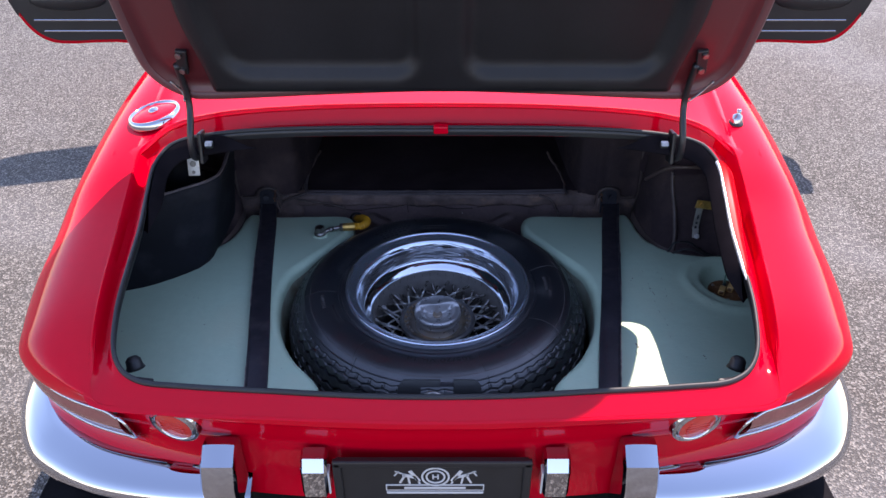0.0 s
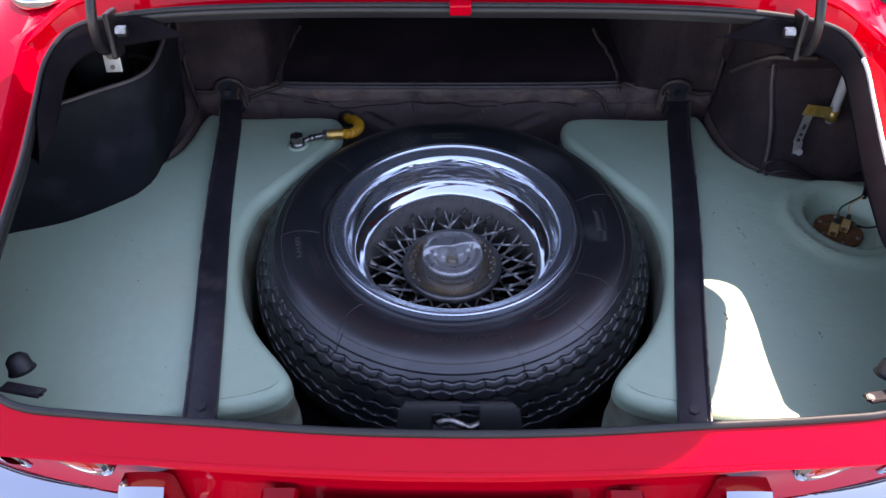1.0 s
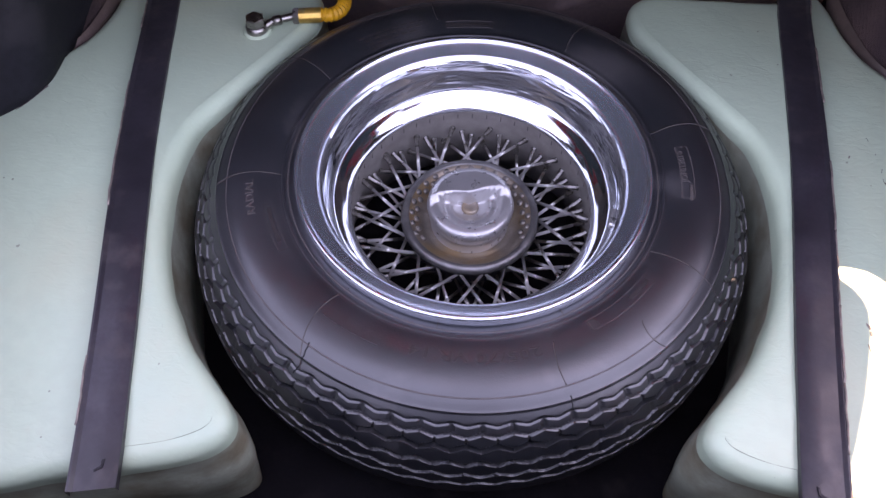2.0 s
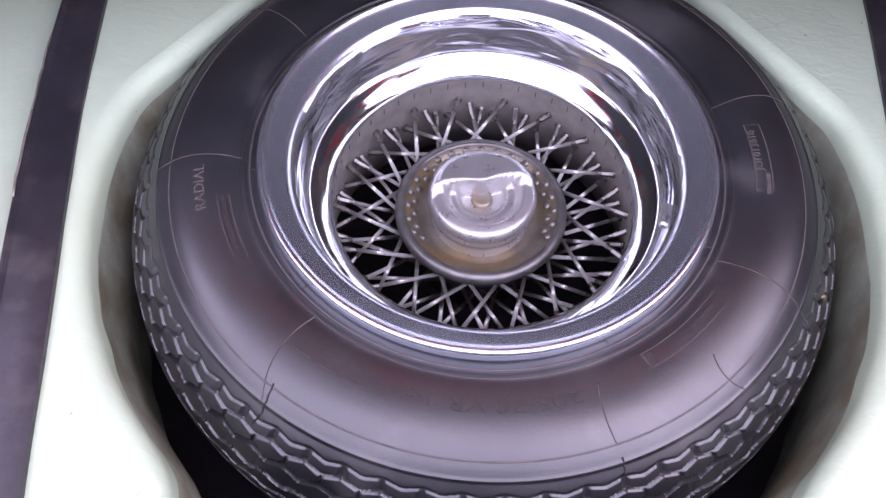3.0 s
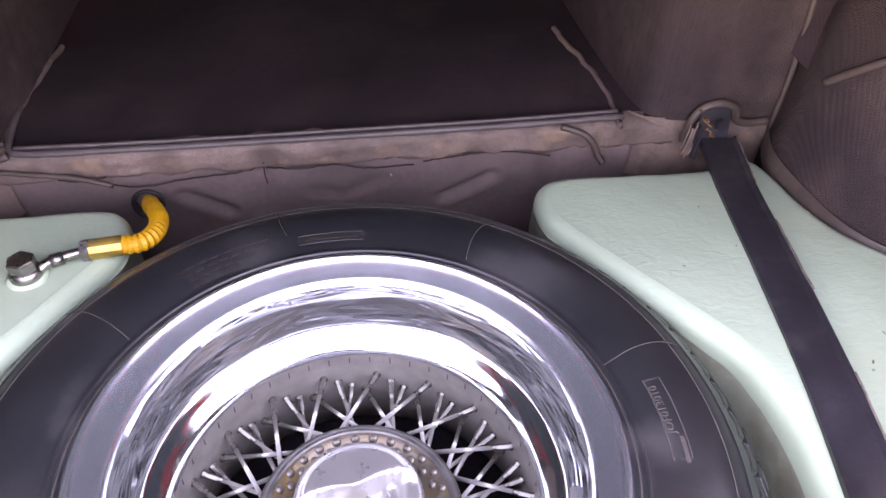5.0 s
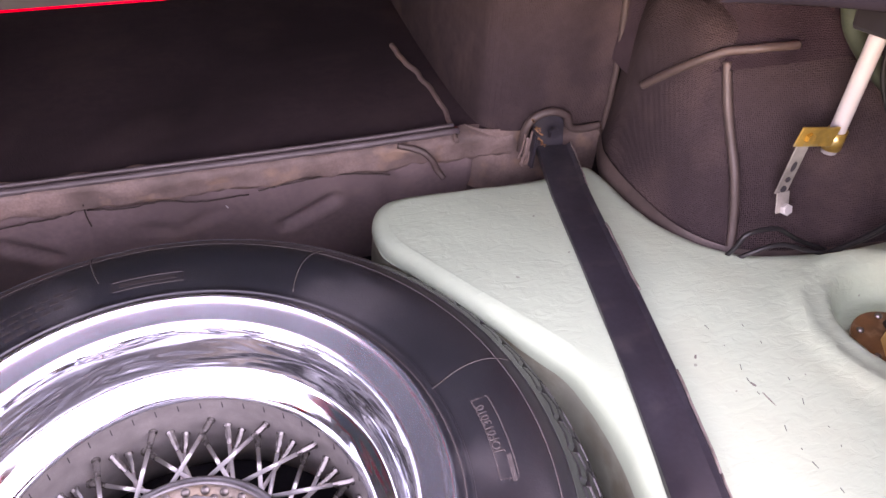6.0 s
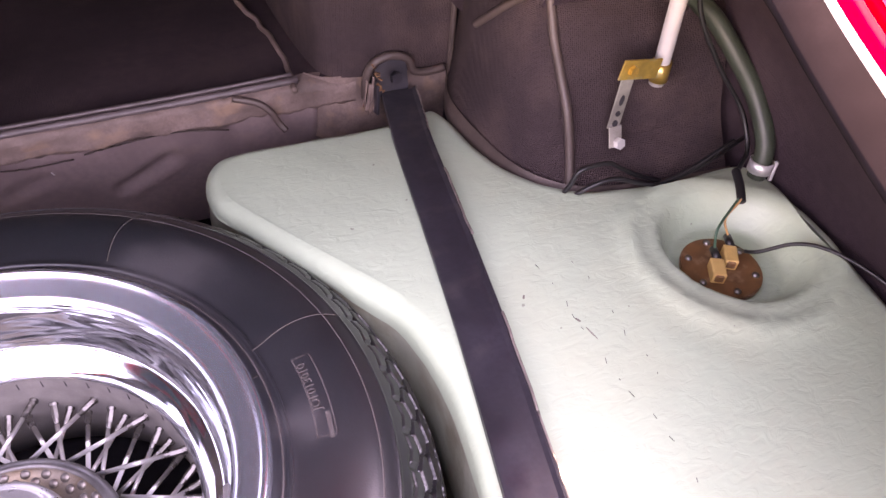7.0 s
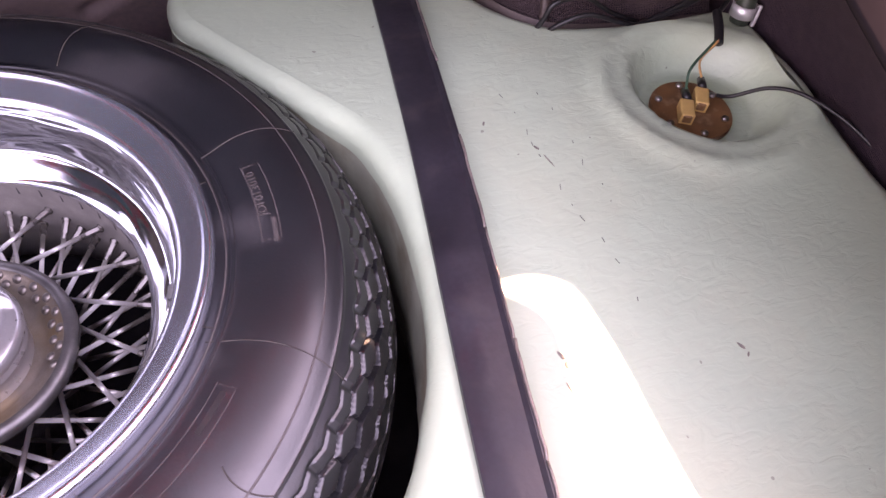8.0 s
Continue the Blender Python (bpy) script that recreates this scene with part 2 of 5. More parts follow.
def tyre_material():
    """Aged rubber: broad dusty areas and pale dry scuffs with ragged edges."""
    m, t, b, at, grain, ramp, blend = material("tyre_rubber", (0.0135, 0.0148, 0.0178), rough=0.36, vary=0.35, scale=6, stain=(0.029, 0.029, 0.032), stain_scale=5, stain_edge=(0.52, 0.80), spec=1.0, bump=0.00012, bump_scale=500, rough_vary=0.07)
    base = b.inputs["Base Color"].links[0].from_socket
    b.inputs["Coat Weight"].default_value, b.inputs["Coat Roughness"].default_value = 0.45, 0.36
    scuff = ramp(grain(11, 9), 0.60, 0.70, 0, 0.75)
    t.links.new(blend(scuff, base, (0.056, 0.054, 0.056)), b.inputs["Base Color"])
    return m


def tank_material():
    """Painted glass-fibre: strands under the paint, grey marks and small dark specks."""
    m, t, b, at, grain, ramp, blend = material("painted_fibreglass", (0.412, 0.555, 0.410), rough=0.45, vary=0.07, scale=4, stain=(0.450, 0.54, 0.385), stain_scale=5, stain_edge=(0.5, 0.75), coat=0.15)
    stretch = t.nodes.new("ShaderNodeMapping")
    stretch.inputs["Scale"].default_value = (62, 112, 90)
    stretch.inputs["Rotation"].default_value = (0, 0, 0.35)
    t.links.new(at, stretch.inputs["Vector"])
    n = t.nodes.new("ShaderNodeTexNoise")
    n.inputs["Scale"].default_value, n.inputs["Detail"].default_value, n.inputs["Distortion"].default_value = 1.0, 5.0, 1.2
    t.links.new(stretch.outputs[0], n.inputs["Vector"])
    k = t.nodes.new("ShaderNodeBump")
    k.inputs["Distance"].default_value = 0.0006
    t.links.new(n.outputs["Fac"], k.inputs["Height"])
    t.links.new(k.outputs["Normal"], b.inputs["Normal"])
    base = b.inputs["Base Color"].links[0].from_socket
    specks = ramp(grain(95, 1), 0.79, 0.80, 0, 0.6)
    t.links.new(blend(specks, base, (0.14, 0.13, 0.11)), b.inputs["Base Color"])
    return m


def asphalt_material():
    m, t, b, at, grain, ramp, blend = material("asphalt", (0.046, 0.042, 0.037), rough=0.85, vary=0.22, scale=0.8, stain=(0.1, 0.1, 0.1), stain_scale=1.5, stain_edge=(0.5, 0.8))
    v = t.nodes.new("ShaderNodeTexVoronoi")
    v.inputs["Scale"].default_value = 190
    t.links.new(at, v.inputs["Vector"])
    base = b.inputs["Base Color"].links[0].from_socket
    chips = blend(ramp(v.outputs["Color"], 0.5, 0.95, 0, 0.70), base, (0.33, 0.315, 0.285))
    c = t.nodes.new("ShaderNodeTexVoronoi")
    c.feature = "DISTANCE_TO_EDGE"
    c.inputs["Scale"].default_value = 0.9
    warp = t.nodes.new("ShaderNodeMapping")
    t.links.new(at, warp.inputs["Vector"])
    wn = t.nodes.new("ShaderNodeTexNoise")
    wn.inputs["Scale"].default_value = 5.0
    t.links.new(at, wn.inputs["Vector"])
    add = t.nodes.new("ShaderNodeVectorMath")
    add.operation = "MULTIPLY_ADD"
    t.links.new(wn.outputs["Color"], add.inputs[0])
    add.inputs[1].default_value = (0.35, 0.35, 0)
    t.links.new(warp.outputs[0], add.inputs[2])
    t.links.new(add.outputs[0], c.inputs["Vector"])
    t.links.new(blend(ramp(c.outputs["Distance"], 0.0, 0.004, 0.45, 0), chips, (0.04, 0.04, 0.04)), b.inputs["Base Color"])
    k = t.nodes.new("ShaderNodeBump")
    k.inputs["Distance"].default_value = 0.004
    t.links.new(v.outputs["Distance"], k.inputs["Height"])
    t.links.new(k.outputs["Normal"], b.inputs["Normal"])
    return m


def polished_rim_material():
    """Hand-polished rim: soft waves in the metal."""
    m, t, b, at, grain, ramp, blend = material("polished_rim", (0.70, 0.74, 0.79), rough=0.10, metal=0.97, rough_vary=0.03, scale=20)
    wide = t.nodes.new("ShaderNodeMapping")
    wide.inputs["Scale"].default_value = (10, 10, 62)
    t.links.new(at, wide.inputs["Vector"])
    n = t.nodes.new("ShaderNodeTexNoise")
    n.inputs["Scale"].default_value, n.inputs["Detail"].default_value, n.inputs["Distortion"].default_value = 1.0, 0.8, 1.6
    t.links.new(wide.outputs[0], n.inputs["Vector"])
    k = t.nodes.new("ShaderNodeBump")
    k.inputs["Distance"].default_value = 0.0012
    t.links.new(n.outputs["Fac"], k.inputs["Height"])
    t.links.new(k.outputs["Normal"], b.inputs["Normal"])
    return m


tyre_rubber, tank_paint, asphalt, polished_rim = tyre_material(), tank_material(), asphalt_material(), polished_rim_material()
# tank sides: a darker base than the top, with brown stains
side_fibre = plain("raw_fibreglass", (0.33, 0.37, 0.28), rough=0.6, vary=0.25, scale=12, stain=(0.19, 0.17, 0.11), stain_scale=18, stain_edge=(0.42, 0.66), bump=0.0012, bump_scale=70)
satin_rim = plain("satin_rim", (0.68, 0.75, 0.84), rough=0.21, metal=0.92, rough_vary=0.02, scale=12)
spoke_metal = plain("spoke_plating", (0.80, 0.79, 0.77), rough=0.32, metal=0.45, vary=0.04, scale=3)
nipple_metal = plain("nipple_plating", (0.20, 0.19, 0.18), rough=0.26, metal=0.8, vary=0.3, scale=90)
barrel_grey = plain("rim_barrel", (0.34, 0.315, 0.295), rough=0.45, metal=0.45, vary=0.2, scale=50)

# ---- ground ----
bm = bmesh.new()
bmesh.ops.create_grid(bm, x_segments=60, y_segments=60, size=400)
ground = tagged(part("ground", bm, asphalt), "worn grey asphalt of a parking lot with cracks", "asphalt", kind="structure")

# ---- the car: an open two-seater seen from behind ----
car = thing("sports_car", "red two-seat convertible with its boot lid and both doors open", "car")
SLOPE = 0.385


def step(t):
    t = min(1, max(0, t))
    return t * t * (3 - 2 * t)


def crown(x, y):
    """Fall of the opening's plane towards its sides."""
    return 0.046 * (min(abs(x), 0.57) / 0.55) ** 4 * step((y + 0.40) / 0.36) * step((0.34 - y) / 0.38)


def lid_plane(y, x=0.0):
    """Height of the boot opening's plane; it levels out towards the rear deck and falls off to the sides."""
    z = 0.755 + SLOPE * (y + 0.45) if y < 0.04 else 0.9437 + 0.004 * math.tanh((y - 0.04) * 8)
    return z - crown(x, y)


def rise(x, y):
    """How far the deck in front of the opening stands above its plane."""
    return 0.027 * max(0.0, 1 - (x / 0.558) ** 2) ** 0.6 * step((y - 0.01) / 0.06)


def mirrored(half):
    """A closed outline from its right half, which runs from the front middle to the rear middle."""
    return half + [(-x, y) for x, y in half[::-1] if x > 1e-6]


MOUTH = [(0, 0.049), (0.15, 0.049), (0.30, 0.049), (0.43, 0.051), (0.505, 0.044), (0.540, 0.006), (0.5405, -0.06), (0.5315, -0.15), (0.527, -0.24), (0.520, -0.33), (0.502, -0.404), (0.461, -0.44), (0.38, -0.450), (0.25, -0.457), (0.12, -0.464), (0, -0.466)]


CREASE = [(0, 0.088), (0.15, 0.088), (0.30, 0.089), (0.437, 0.096), (0.530, 0.090), (0.577, 0.045), (0.584, -0.04), (0.578, -0.14), (0.566, -0.24), (0.554, -0.33), (0.540, -0.41), (0.520, -0.474), (0.40, -0.490), (0.25, -0.496), (0.12, -0.501), (0, -0.503)]


def offset(outline, d):
    """Moves a closed outline outwards by d."""
    n = len(outline)
    out = []
    for i, (x, y) in enumerate(outline):
        (ax, ay), (bx, by) = outline[i - 1], outline[(i + 1) % n]
        tx, ty = bx - ax, by - ay
        l = math.hypot(tx, ty) or 1
        out.append((x - ty / l * d, y + tx / l * d))
    return out


mouth = [(p.x, p.y) for p in smoothed([(x, y, 0) for x, y in mirrored(MOUTH)], 8, closed=True)]
crease = [(p.x, p.y) for p in smoothed([(x, y, 0) for x, y in mirrored(CREASE)], 8, closed=True)]
area = sum(mouth[i - 1][0] * mouth[i][1] - mouth[i][0] * mouth[i - 1][1] for i in range(len(mouth)))
OUT = -1 if area > 0 else 1


def ring(d, dz):
    """The opening's outline, d wider and dz above its plane."""
    return [Vector((x, y, lid_plane(y, x) + dz)) for x, y in offset(mouth, OUT * d)]


def between(f, dz, rear_dz):
    """A line between the opening's edge (f = 0) and the outer crease (f = 1)."""
    out = []
    for (ax, ay), (bx, by) in zip(mouth, crease):
        k = step((ay + 0.45) / 0.10)
        g = f if f < 1.1 else 1.1 + (f - 1.1) * step((ay + 0.10) / 0.08)
        x, y = ax + (bx - ax) * g, ay + (by - ay) * g
        out.append(Vector((x, y, lid_plane(y, x) + rear_dz + (dz - rear_dz) * k + (rise(x, y) if f > 0.9 else 0.0))))
    return out


# gutter round the opening, and the black seal on its lip
gutter = [between(2.3, -0.001, 0.002), between(1.3, 0.006, 0.002), between(1.06, 0.0115, 0.003), between(1.0, 0.012, 0.003), between(0.93, 0.009, 0.003), between(0.84, -0.012, 0.003), between(0.66, -0.020, 0.003), between(0.42, -0.020, 0.003), between(0.30, -0.012, 0.003), between(0.24, 0.004, 0.003), ring(0.004, 0.004)]
sharp(part("boot_gutter", skin(gutter, close_v=True), red_paint, car, smooth=True), 40)
part("mouth_flange", skin([ring(0.0045, 0.004), ring(0.001, 0.003), ring(0.0, -0.004), ring(0.002, -0.012)], close_v=True), black_liner, car, smooth=True)
seal = skin([ring(0.0025 + 0.0038 * math.cos(a), 0.006 + 0.0038 * math.sin(a)) for a in (2 * math.pi * k / 10 for k in range(10))], close_u=True, close_v=True)
part("boot_seal", seal, black_rubber, car, "black rubber seal round the boot opening", smooth=True)

# body: rear wings and tail as one smooth sheet; five lines from the gutter down to the sill, right half
SIDE = [
    [(0.6, 1.05, 0.955), (0.6, 0.8, 0.953), (0.594, 0.45, 0.952), (0.583, 0.22, 0.95), (0.583, 0.03, 0.948), (0.583, -0.08, 0.908), (0.572, -0.2, 0.8617), (0.554, -0.32, 0.813), (0.536, -0.41, 0.775), (0.521, -0.47, 0.7515), (0.46, -0.482, 0.746), (0.3, -0.4935, 0.7418), (0.12, -0.5005, 0.739), (0, -0.5025, 0.7384)],
    [(0.665, 1.05, 0.935), (0.665, 0.8, 0.935), (0.658, 0.45, 0.94), (0.65, 0.22, 0.936), (0.645, 0.03, 0.927), (0.643, -0.08, 0.896), (0.641, -0.2, 0.853), (0.637, -0.302, 0.816), (0.627, -0.382, 0.785), (0.578, -0.443, 0.755), (0.48, -0.47, 0.731), (0.3, -0.494, 0.7275), (0.12, -0.504, 0.7255), (0, -0.506, 0.725)],
    [(0.715, 1.05, 0.885), (0.715, 0.8, 0.888), (0.715, 0.45, 0.897), (0.715, 0.22, 0.89), (0.714, 0.03, 0.872), (0.714, -0.08, 0.843), (0.713, -0.2, 0.802), (0.709, -0.294, 0.770), (0.692, -0.362, 0.745), (0.606, -0.430, 0.726), (0.48, -0.46, 0.714), (0.3, -0.486, 0.715), (0.12, -0.498, 0.715), (0, -0.5, 0.715)],
    [(0.738, 1.05, 0.82), (0.74, 0.8, 0.825), (0.744, 0.45, 0.835), (0.744, 0.22, 0.822), (0.741, 0.03, 0.8), (0.739, -0.08, 0.775), (0.735, -0.19, 0.743), (0.722, -0.278, 0.718), (0.692, -0.346, 0.706), (0.6, -0.41, 0.7), (0.48, -0.45, 0.701), (0.3, -0.477, 0.702), (0.12, -0.49, 0.703), (0, -0.492, 0.703)],
    [(0.755, 1.05, 0.64), (0.762, 0.8, 0.64), (0.768, 0.45, 0.64), (0.772, 0.22, 0.63), (0.769, 0.03, 0.62), (0.76, -0.08, 0.62), (0.745, -0.18, 0.625), (0.719, -0.265, 0.63), (0.682, -0.328, 0.635), (0.595, -0.39, 0.635), (0.48, -0.428, 0.64), (0.3, -0.455, 0.64), (0.12, -0.47, 0.64), (0, -0.472, 0.64)],
    [(0.72, 1.05, 0.36), (0.72, 0.8, 0.36), (0.73, 0.45, 0.37), (0.74, 0.22, 0.38), (0.74, 0.03, 0.4), (0.73, -0.08, 0.42), (0.71, -0.18, 0.44), (0.68, -0.25, 0.46), (0.635, -0.305, 0.48), (0.555, -0.355, 0.49), (0.46, -0.39, 0.5), (0.3, -0.42, 0.5), (0.12, -0.43, 0.5), (0, -0.432, 0.5)],
]


def wing_section(i):
    """Ten points from the inner crest over the wing, or over the tail's lip, down to the underside."""
    a, b, low = Vector(SIDE[0][i]), Vector(SIDE[4][i]), Vector(SIDE[5][i])
    a.z -= crown(a.x, a.y)
    b.x += (0, 0, 0, 0, 0.002, 0.008, 0.016, 0.018, 0.012, 0.004, 0, 0, 0, 0)[i]
    fine = smoothed([line[i] for line in SIDE[:5]], 4)
    out = []
    for k, deg in enumerate((0, 9, 19, 30, 42, 54, 66, 78, 90)):
        e = 2 / 2.32
        s, c = math.sin(radians(deg)) ** e, max(0.0, math.cos(radians(deg))) ** e
        wing = Vector((a.x + (b.x - a.x) * s, a.y + (b.y - a.y) * (1 - c), b.z + (a.z - b.z) * c))
        f = step((i - 6.2) / 2.6)
        out.append(wing.lerp(fine[2 * k], f))
    low.x, low.y = b.x + 0.12 * (low.x - b.x), b.y + 0.12 * (low.y - b.y)
    return out + [b.lerp(low, 0.5), low]


stations = [wing_section(i) for i in range(len(SIDE[0]))]
lines = [list(q) for q in zip(*stations)]
net = [line + [Vector((-q.x, q.y, q.z)) for q in line[-2::-1]] for line in lines]
bm = loft(net, 4, 8)
for _ in range(12):
    bmesh.ops.smooth_vert(bm, verts=[v for v in bm.verts if abs(v.co.x) > 0.578 and v.co.z > 0.72 and not v.is_boundary], factor=0.5, use_axis_x=True, use_axis_y=True, use_axis_z=True)
part("rear_body", bm, red_paint, car, smooth=True)

# rear deck between the wings, in front of the opening
deck = []
BRINK = [(0.0, 0.082), (0.30, 0.083), (0.437, 0.089), (0.49, 0.090), (0.528, 0.082), (0.552, 0.065), (0.574, 0.038), (0.590, 0.01), (0.61, -0.01)]


def brink(x):
    """Rear edge of the deck, along the gutter's outer crease."""
    for (ax, ay), (bx, by) in zip(BRINK, BRINK[1:]):
        if abs(x) <= bx:
            return ay + (by - ay) * (abs(x) - ax) / (bx - ax)
    return BRINK[-1][1]


for k in range(19):
    row = []
    for i in range(97):
        u = -1 + i / 48
        f = (k / 18) ** 1.5
        y = brink(0.588 * u) * (1 - f) + 0.99 * f
        x = u * (0.588 + 0.008 * min(1, max(0, (y - 0.085) / 0.2)))
        row.append((x, y, 0.953 + min(0, SLOPE * (y - 0.04)) - crown(x, y) + rise(x, y)))
    deck.append(row)
part("rear_deck", solidify(skin(deck), 0.004), red_paint, car, smooth=True)

# the sloping lip behind the seal, rounded over into the tail
inner = [[(x, -0.468 + 0.016 * (abs(x) / 0.45) ** 2 + dy, z) for x in (-0.44 + 0.88 * i / 24 for i in range(25))] for dy, z in ((0.0, 0.750), (0.006, 0.735), (0.022, 0.70), (0.052, 0.60), (0.060, 0.40))]
part("boot_rear_wall", skin(inner), floor_felt, car, "black inner rear wall of the boot", smooth=True)

# ---- boot lining ----
part("boot_floor", block(1.50, 1.00, 0.02, 0.004, 2, pose(0, -0.02, 0.388)), floor_felt, car, "black boot floor")

# scuffed vinyl upstand and carpeted pillars in front of the tanks, the shelf behind them
FOLDS = [((-0.173, 0.509), (-0.130, 0.480), 0.007), ((0.128, 0.477), (0.184, 0.510), 0.007), ((-0.08, 0.545), (-0.08, 0.46), 0.003), ((0.02, 0.50), (0.05, 0.515), 0.003), ((-0.03, 0.505), (0.0, 0.495), 0.003), ((0.25, 0.53), (0.262, 0.47), 0.003)]


def fold_depth(x, z):
    """Creases pressed into the vinyl along short lines."""
    d = 0.0
    for (ax, az), (bx, bz), deep in FOLDS:
        t = min(1, max(0, ((x - ax) * (bx - ax) + (z - az) * (bz - az)) / ((bx - ax) ** 2 + (bz - az) ** 2)))
        r = math.hypot(x - ax - t * (bx - ax), z - az - t * (bz - az))
        d += deep * math.exp(-(r / 0.008) ** 2) - 0.4 * deep * math.exp(-((r - 0.016) / 0.008) ** 2)
    return d


rows = []
for k in range(27):
    z = 0.40 + 0.156 * k / 26
    y = 0.425 - 0.013 * step((z - 0.44) / 0.116)
    rows.append([(x, y + fold_depth(x, z) + 0.003 * noise.noise((x * 9, z * 14, 3)) + (0.012 if abs(x) > 0.36 else 0), z) for x in (-0.55 + 1.1 * i / 180 for i in range(181))])
part("vinyl_upstand", skin(rows), vinyl, car, "wrinkled dark brown vinyl upstand", smooth=True)
for x, z, r in ((0.030, 0.531, 12), (0.062, 0.524, -24)):
    part("staple", block(0.0016, 0.0012, 0.011, 0.0004, 1, pose(x, 0.4155, z, 0, r, 0)), bare_alloy, car, "pale wire staple")
rows = []
for k, (y, z) in enumerate(((0.411, 0.548), (0.405, 0.5515), (0.402, 0.556), (0.4045, 0.561), (0.402, 0.566), (0.404, 0.572), (0.403, 0.577), (0.410, 0.582), (0.425, 0.584))):
    edge = 1.0 if k < 2 else 0.55
    rows.append([(x, y + 0.004 * noise.noise((x * 22, z * 60, 7)) + 0.0022 * noise.noise((x * 70, k * 1.3, 9)), z + edge * (0.006 * noise.noise((x * 30, k * 0.6, 2)) + 0.003 * noise.noise((x * 95, k * 0.9, 5)))) for x in (-0.40 + 0.8 * i / 220 for i in range(221))])
part("glued_seam", skin(rows), rust_vinyl, car, "brown peeling glued vinyl edge", smooth=True)
shelf = [[(x, y, 0.582 + 0.004 * noise.noise((x * 3, y * 3, 1)) - 0.03 * max(0, y - 0.5)) for x in (-0.52 + 1.04 * i / 30 for i in range(31))] for y in (0.415 + 0.585 * k / 12 for k in range(13))]
part("shelf_carpet", skin(shelf), flat_carpet, car, "black carpet on the shelf behind the boot", smooth=True)
# dark cords: splits in the vinyl, with the shadow under its glued edge
for pts in ([(-0.258, 0.545), (-0.216, 0.536), (-0.164, 0.543), (-0.112, 0.547), (-0.084, 0.554)], [(-0.078, 0.552), (-0.041, 0.547), (-0.002, 0.550), (0.037, 0.542), (0.089, 0.543)], [(0.10, 0.546), (0.142, 0.551), (0.195, 0.553), (0.251, 0.543)], [(-0.08, 0.560), (-0.0805, 0.545), (-0.079, 0.530)], [(-0.30, 0.552), (-0.275, 0.548), (-0.25, 0.553)]):
    line = smoothed([(x, 0.4045, z) for x, z in pts], 8)
    part("split_line", tube([p + Vector((0, 0, 0.0016 * noise.noise((p.x * 120, 0, 5)))) for p in line], 0.0009, 5, 1), crack_shadow, car, smooth=True)
for s, run in ((1, [(0.328, 0.398), (0.332, 0.462), (0.326, 0.541), (0.315, 0.584), (0.309, 0.637)]), (-1, [(-0.354, 0.429), (-0.355, 0.468), (-0.349, 0.553), (-0.337, 0.644)])):
    line = smoothed([(x, y, 0.586) for x, y in run], 8)
    part("torn_edge", tube([p + Vector((0.004 * noise.noise((p.y * 40, s, 1)), 0, -0.003 + 0.002 * noise.noise((p.y * 55, s, 4)))) for p in line], 0.0036, 7, 1), rust_vinyl, car, "torn brown carpet edge", smooth=True)
part("shelf_piping", tube([(-0.338, 0.418, 0.588), (-0.2, 0.417, 0.587), (0, 0.417, 0.5875), (0.2, 0.417, 0.589), (0.33, 0.419, 0.591)], 0.0025, 8), dark_seam, car, smooth=True)
part("shelf_piping", tube([(-0.352, 0.50, 0.586), (-0.345, 0.43, 0.586), (-0.325, 0.412, 0.584), (-0.2, 0.411, 0.583), (0, 0.411, 0.5835), (0.2, 0.411, 0.585), (0.335, 0.413, 0.587)], 0.0042, 8), dark_seam, car, "dark vinyl piping", smooth=True)
part("shelf_front_wall", block(1.3, 0.02, 0.6, 0.004, 1, pose(0, 1.0, 0.66)), dark_board, car)

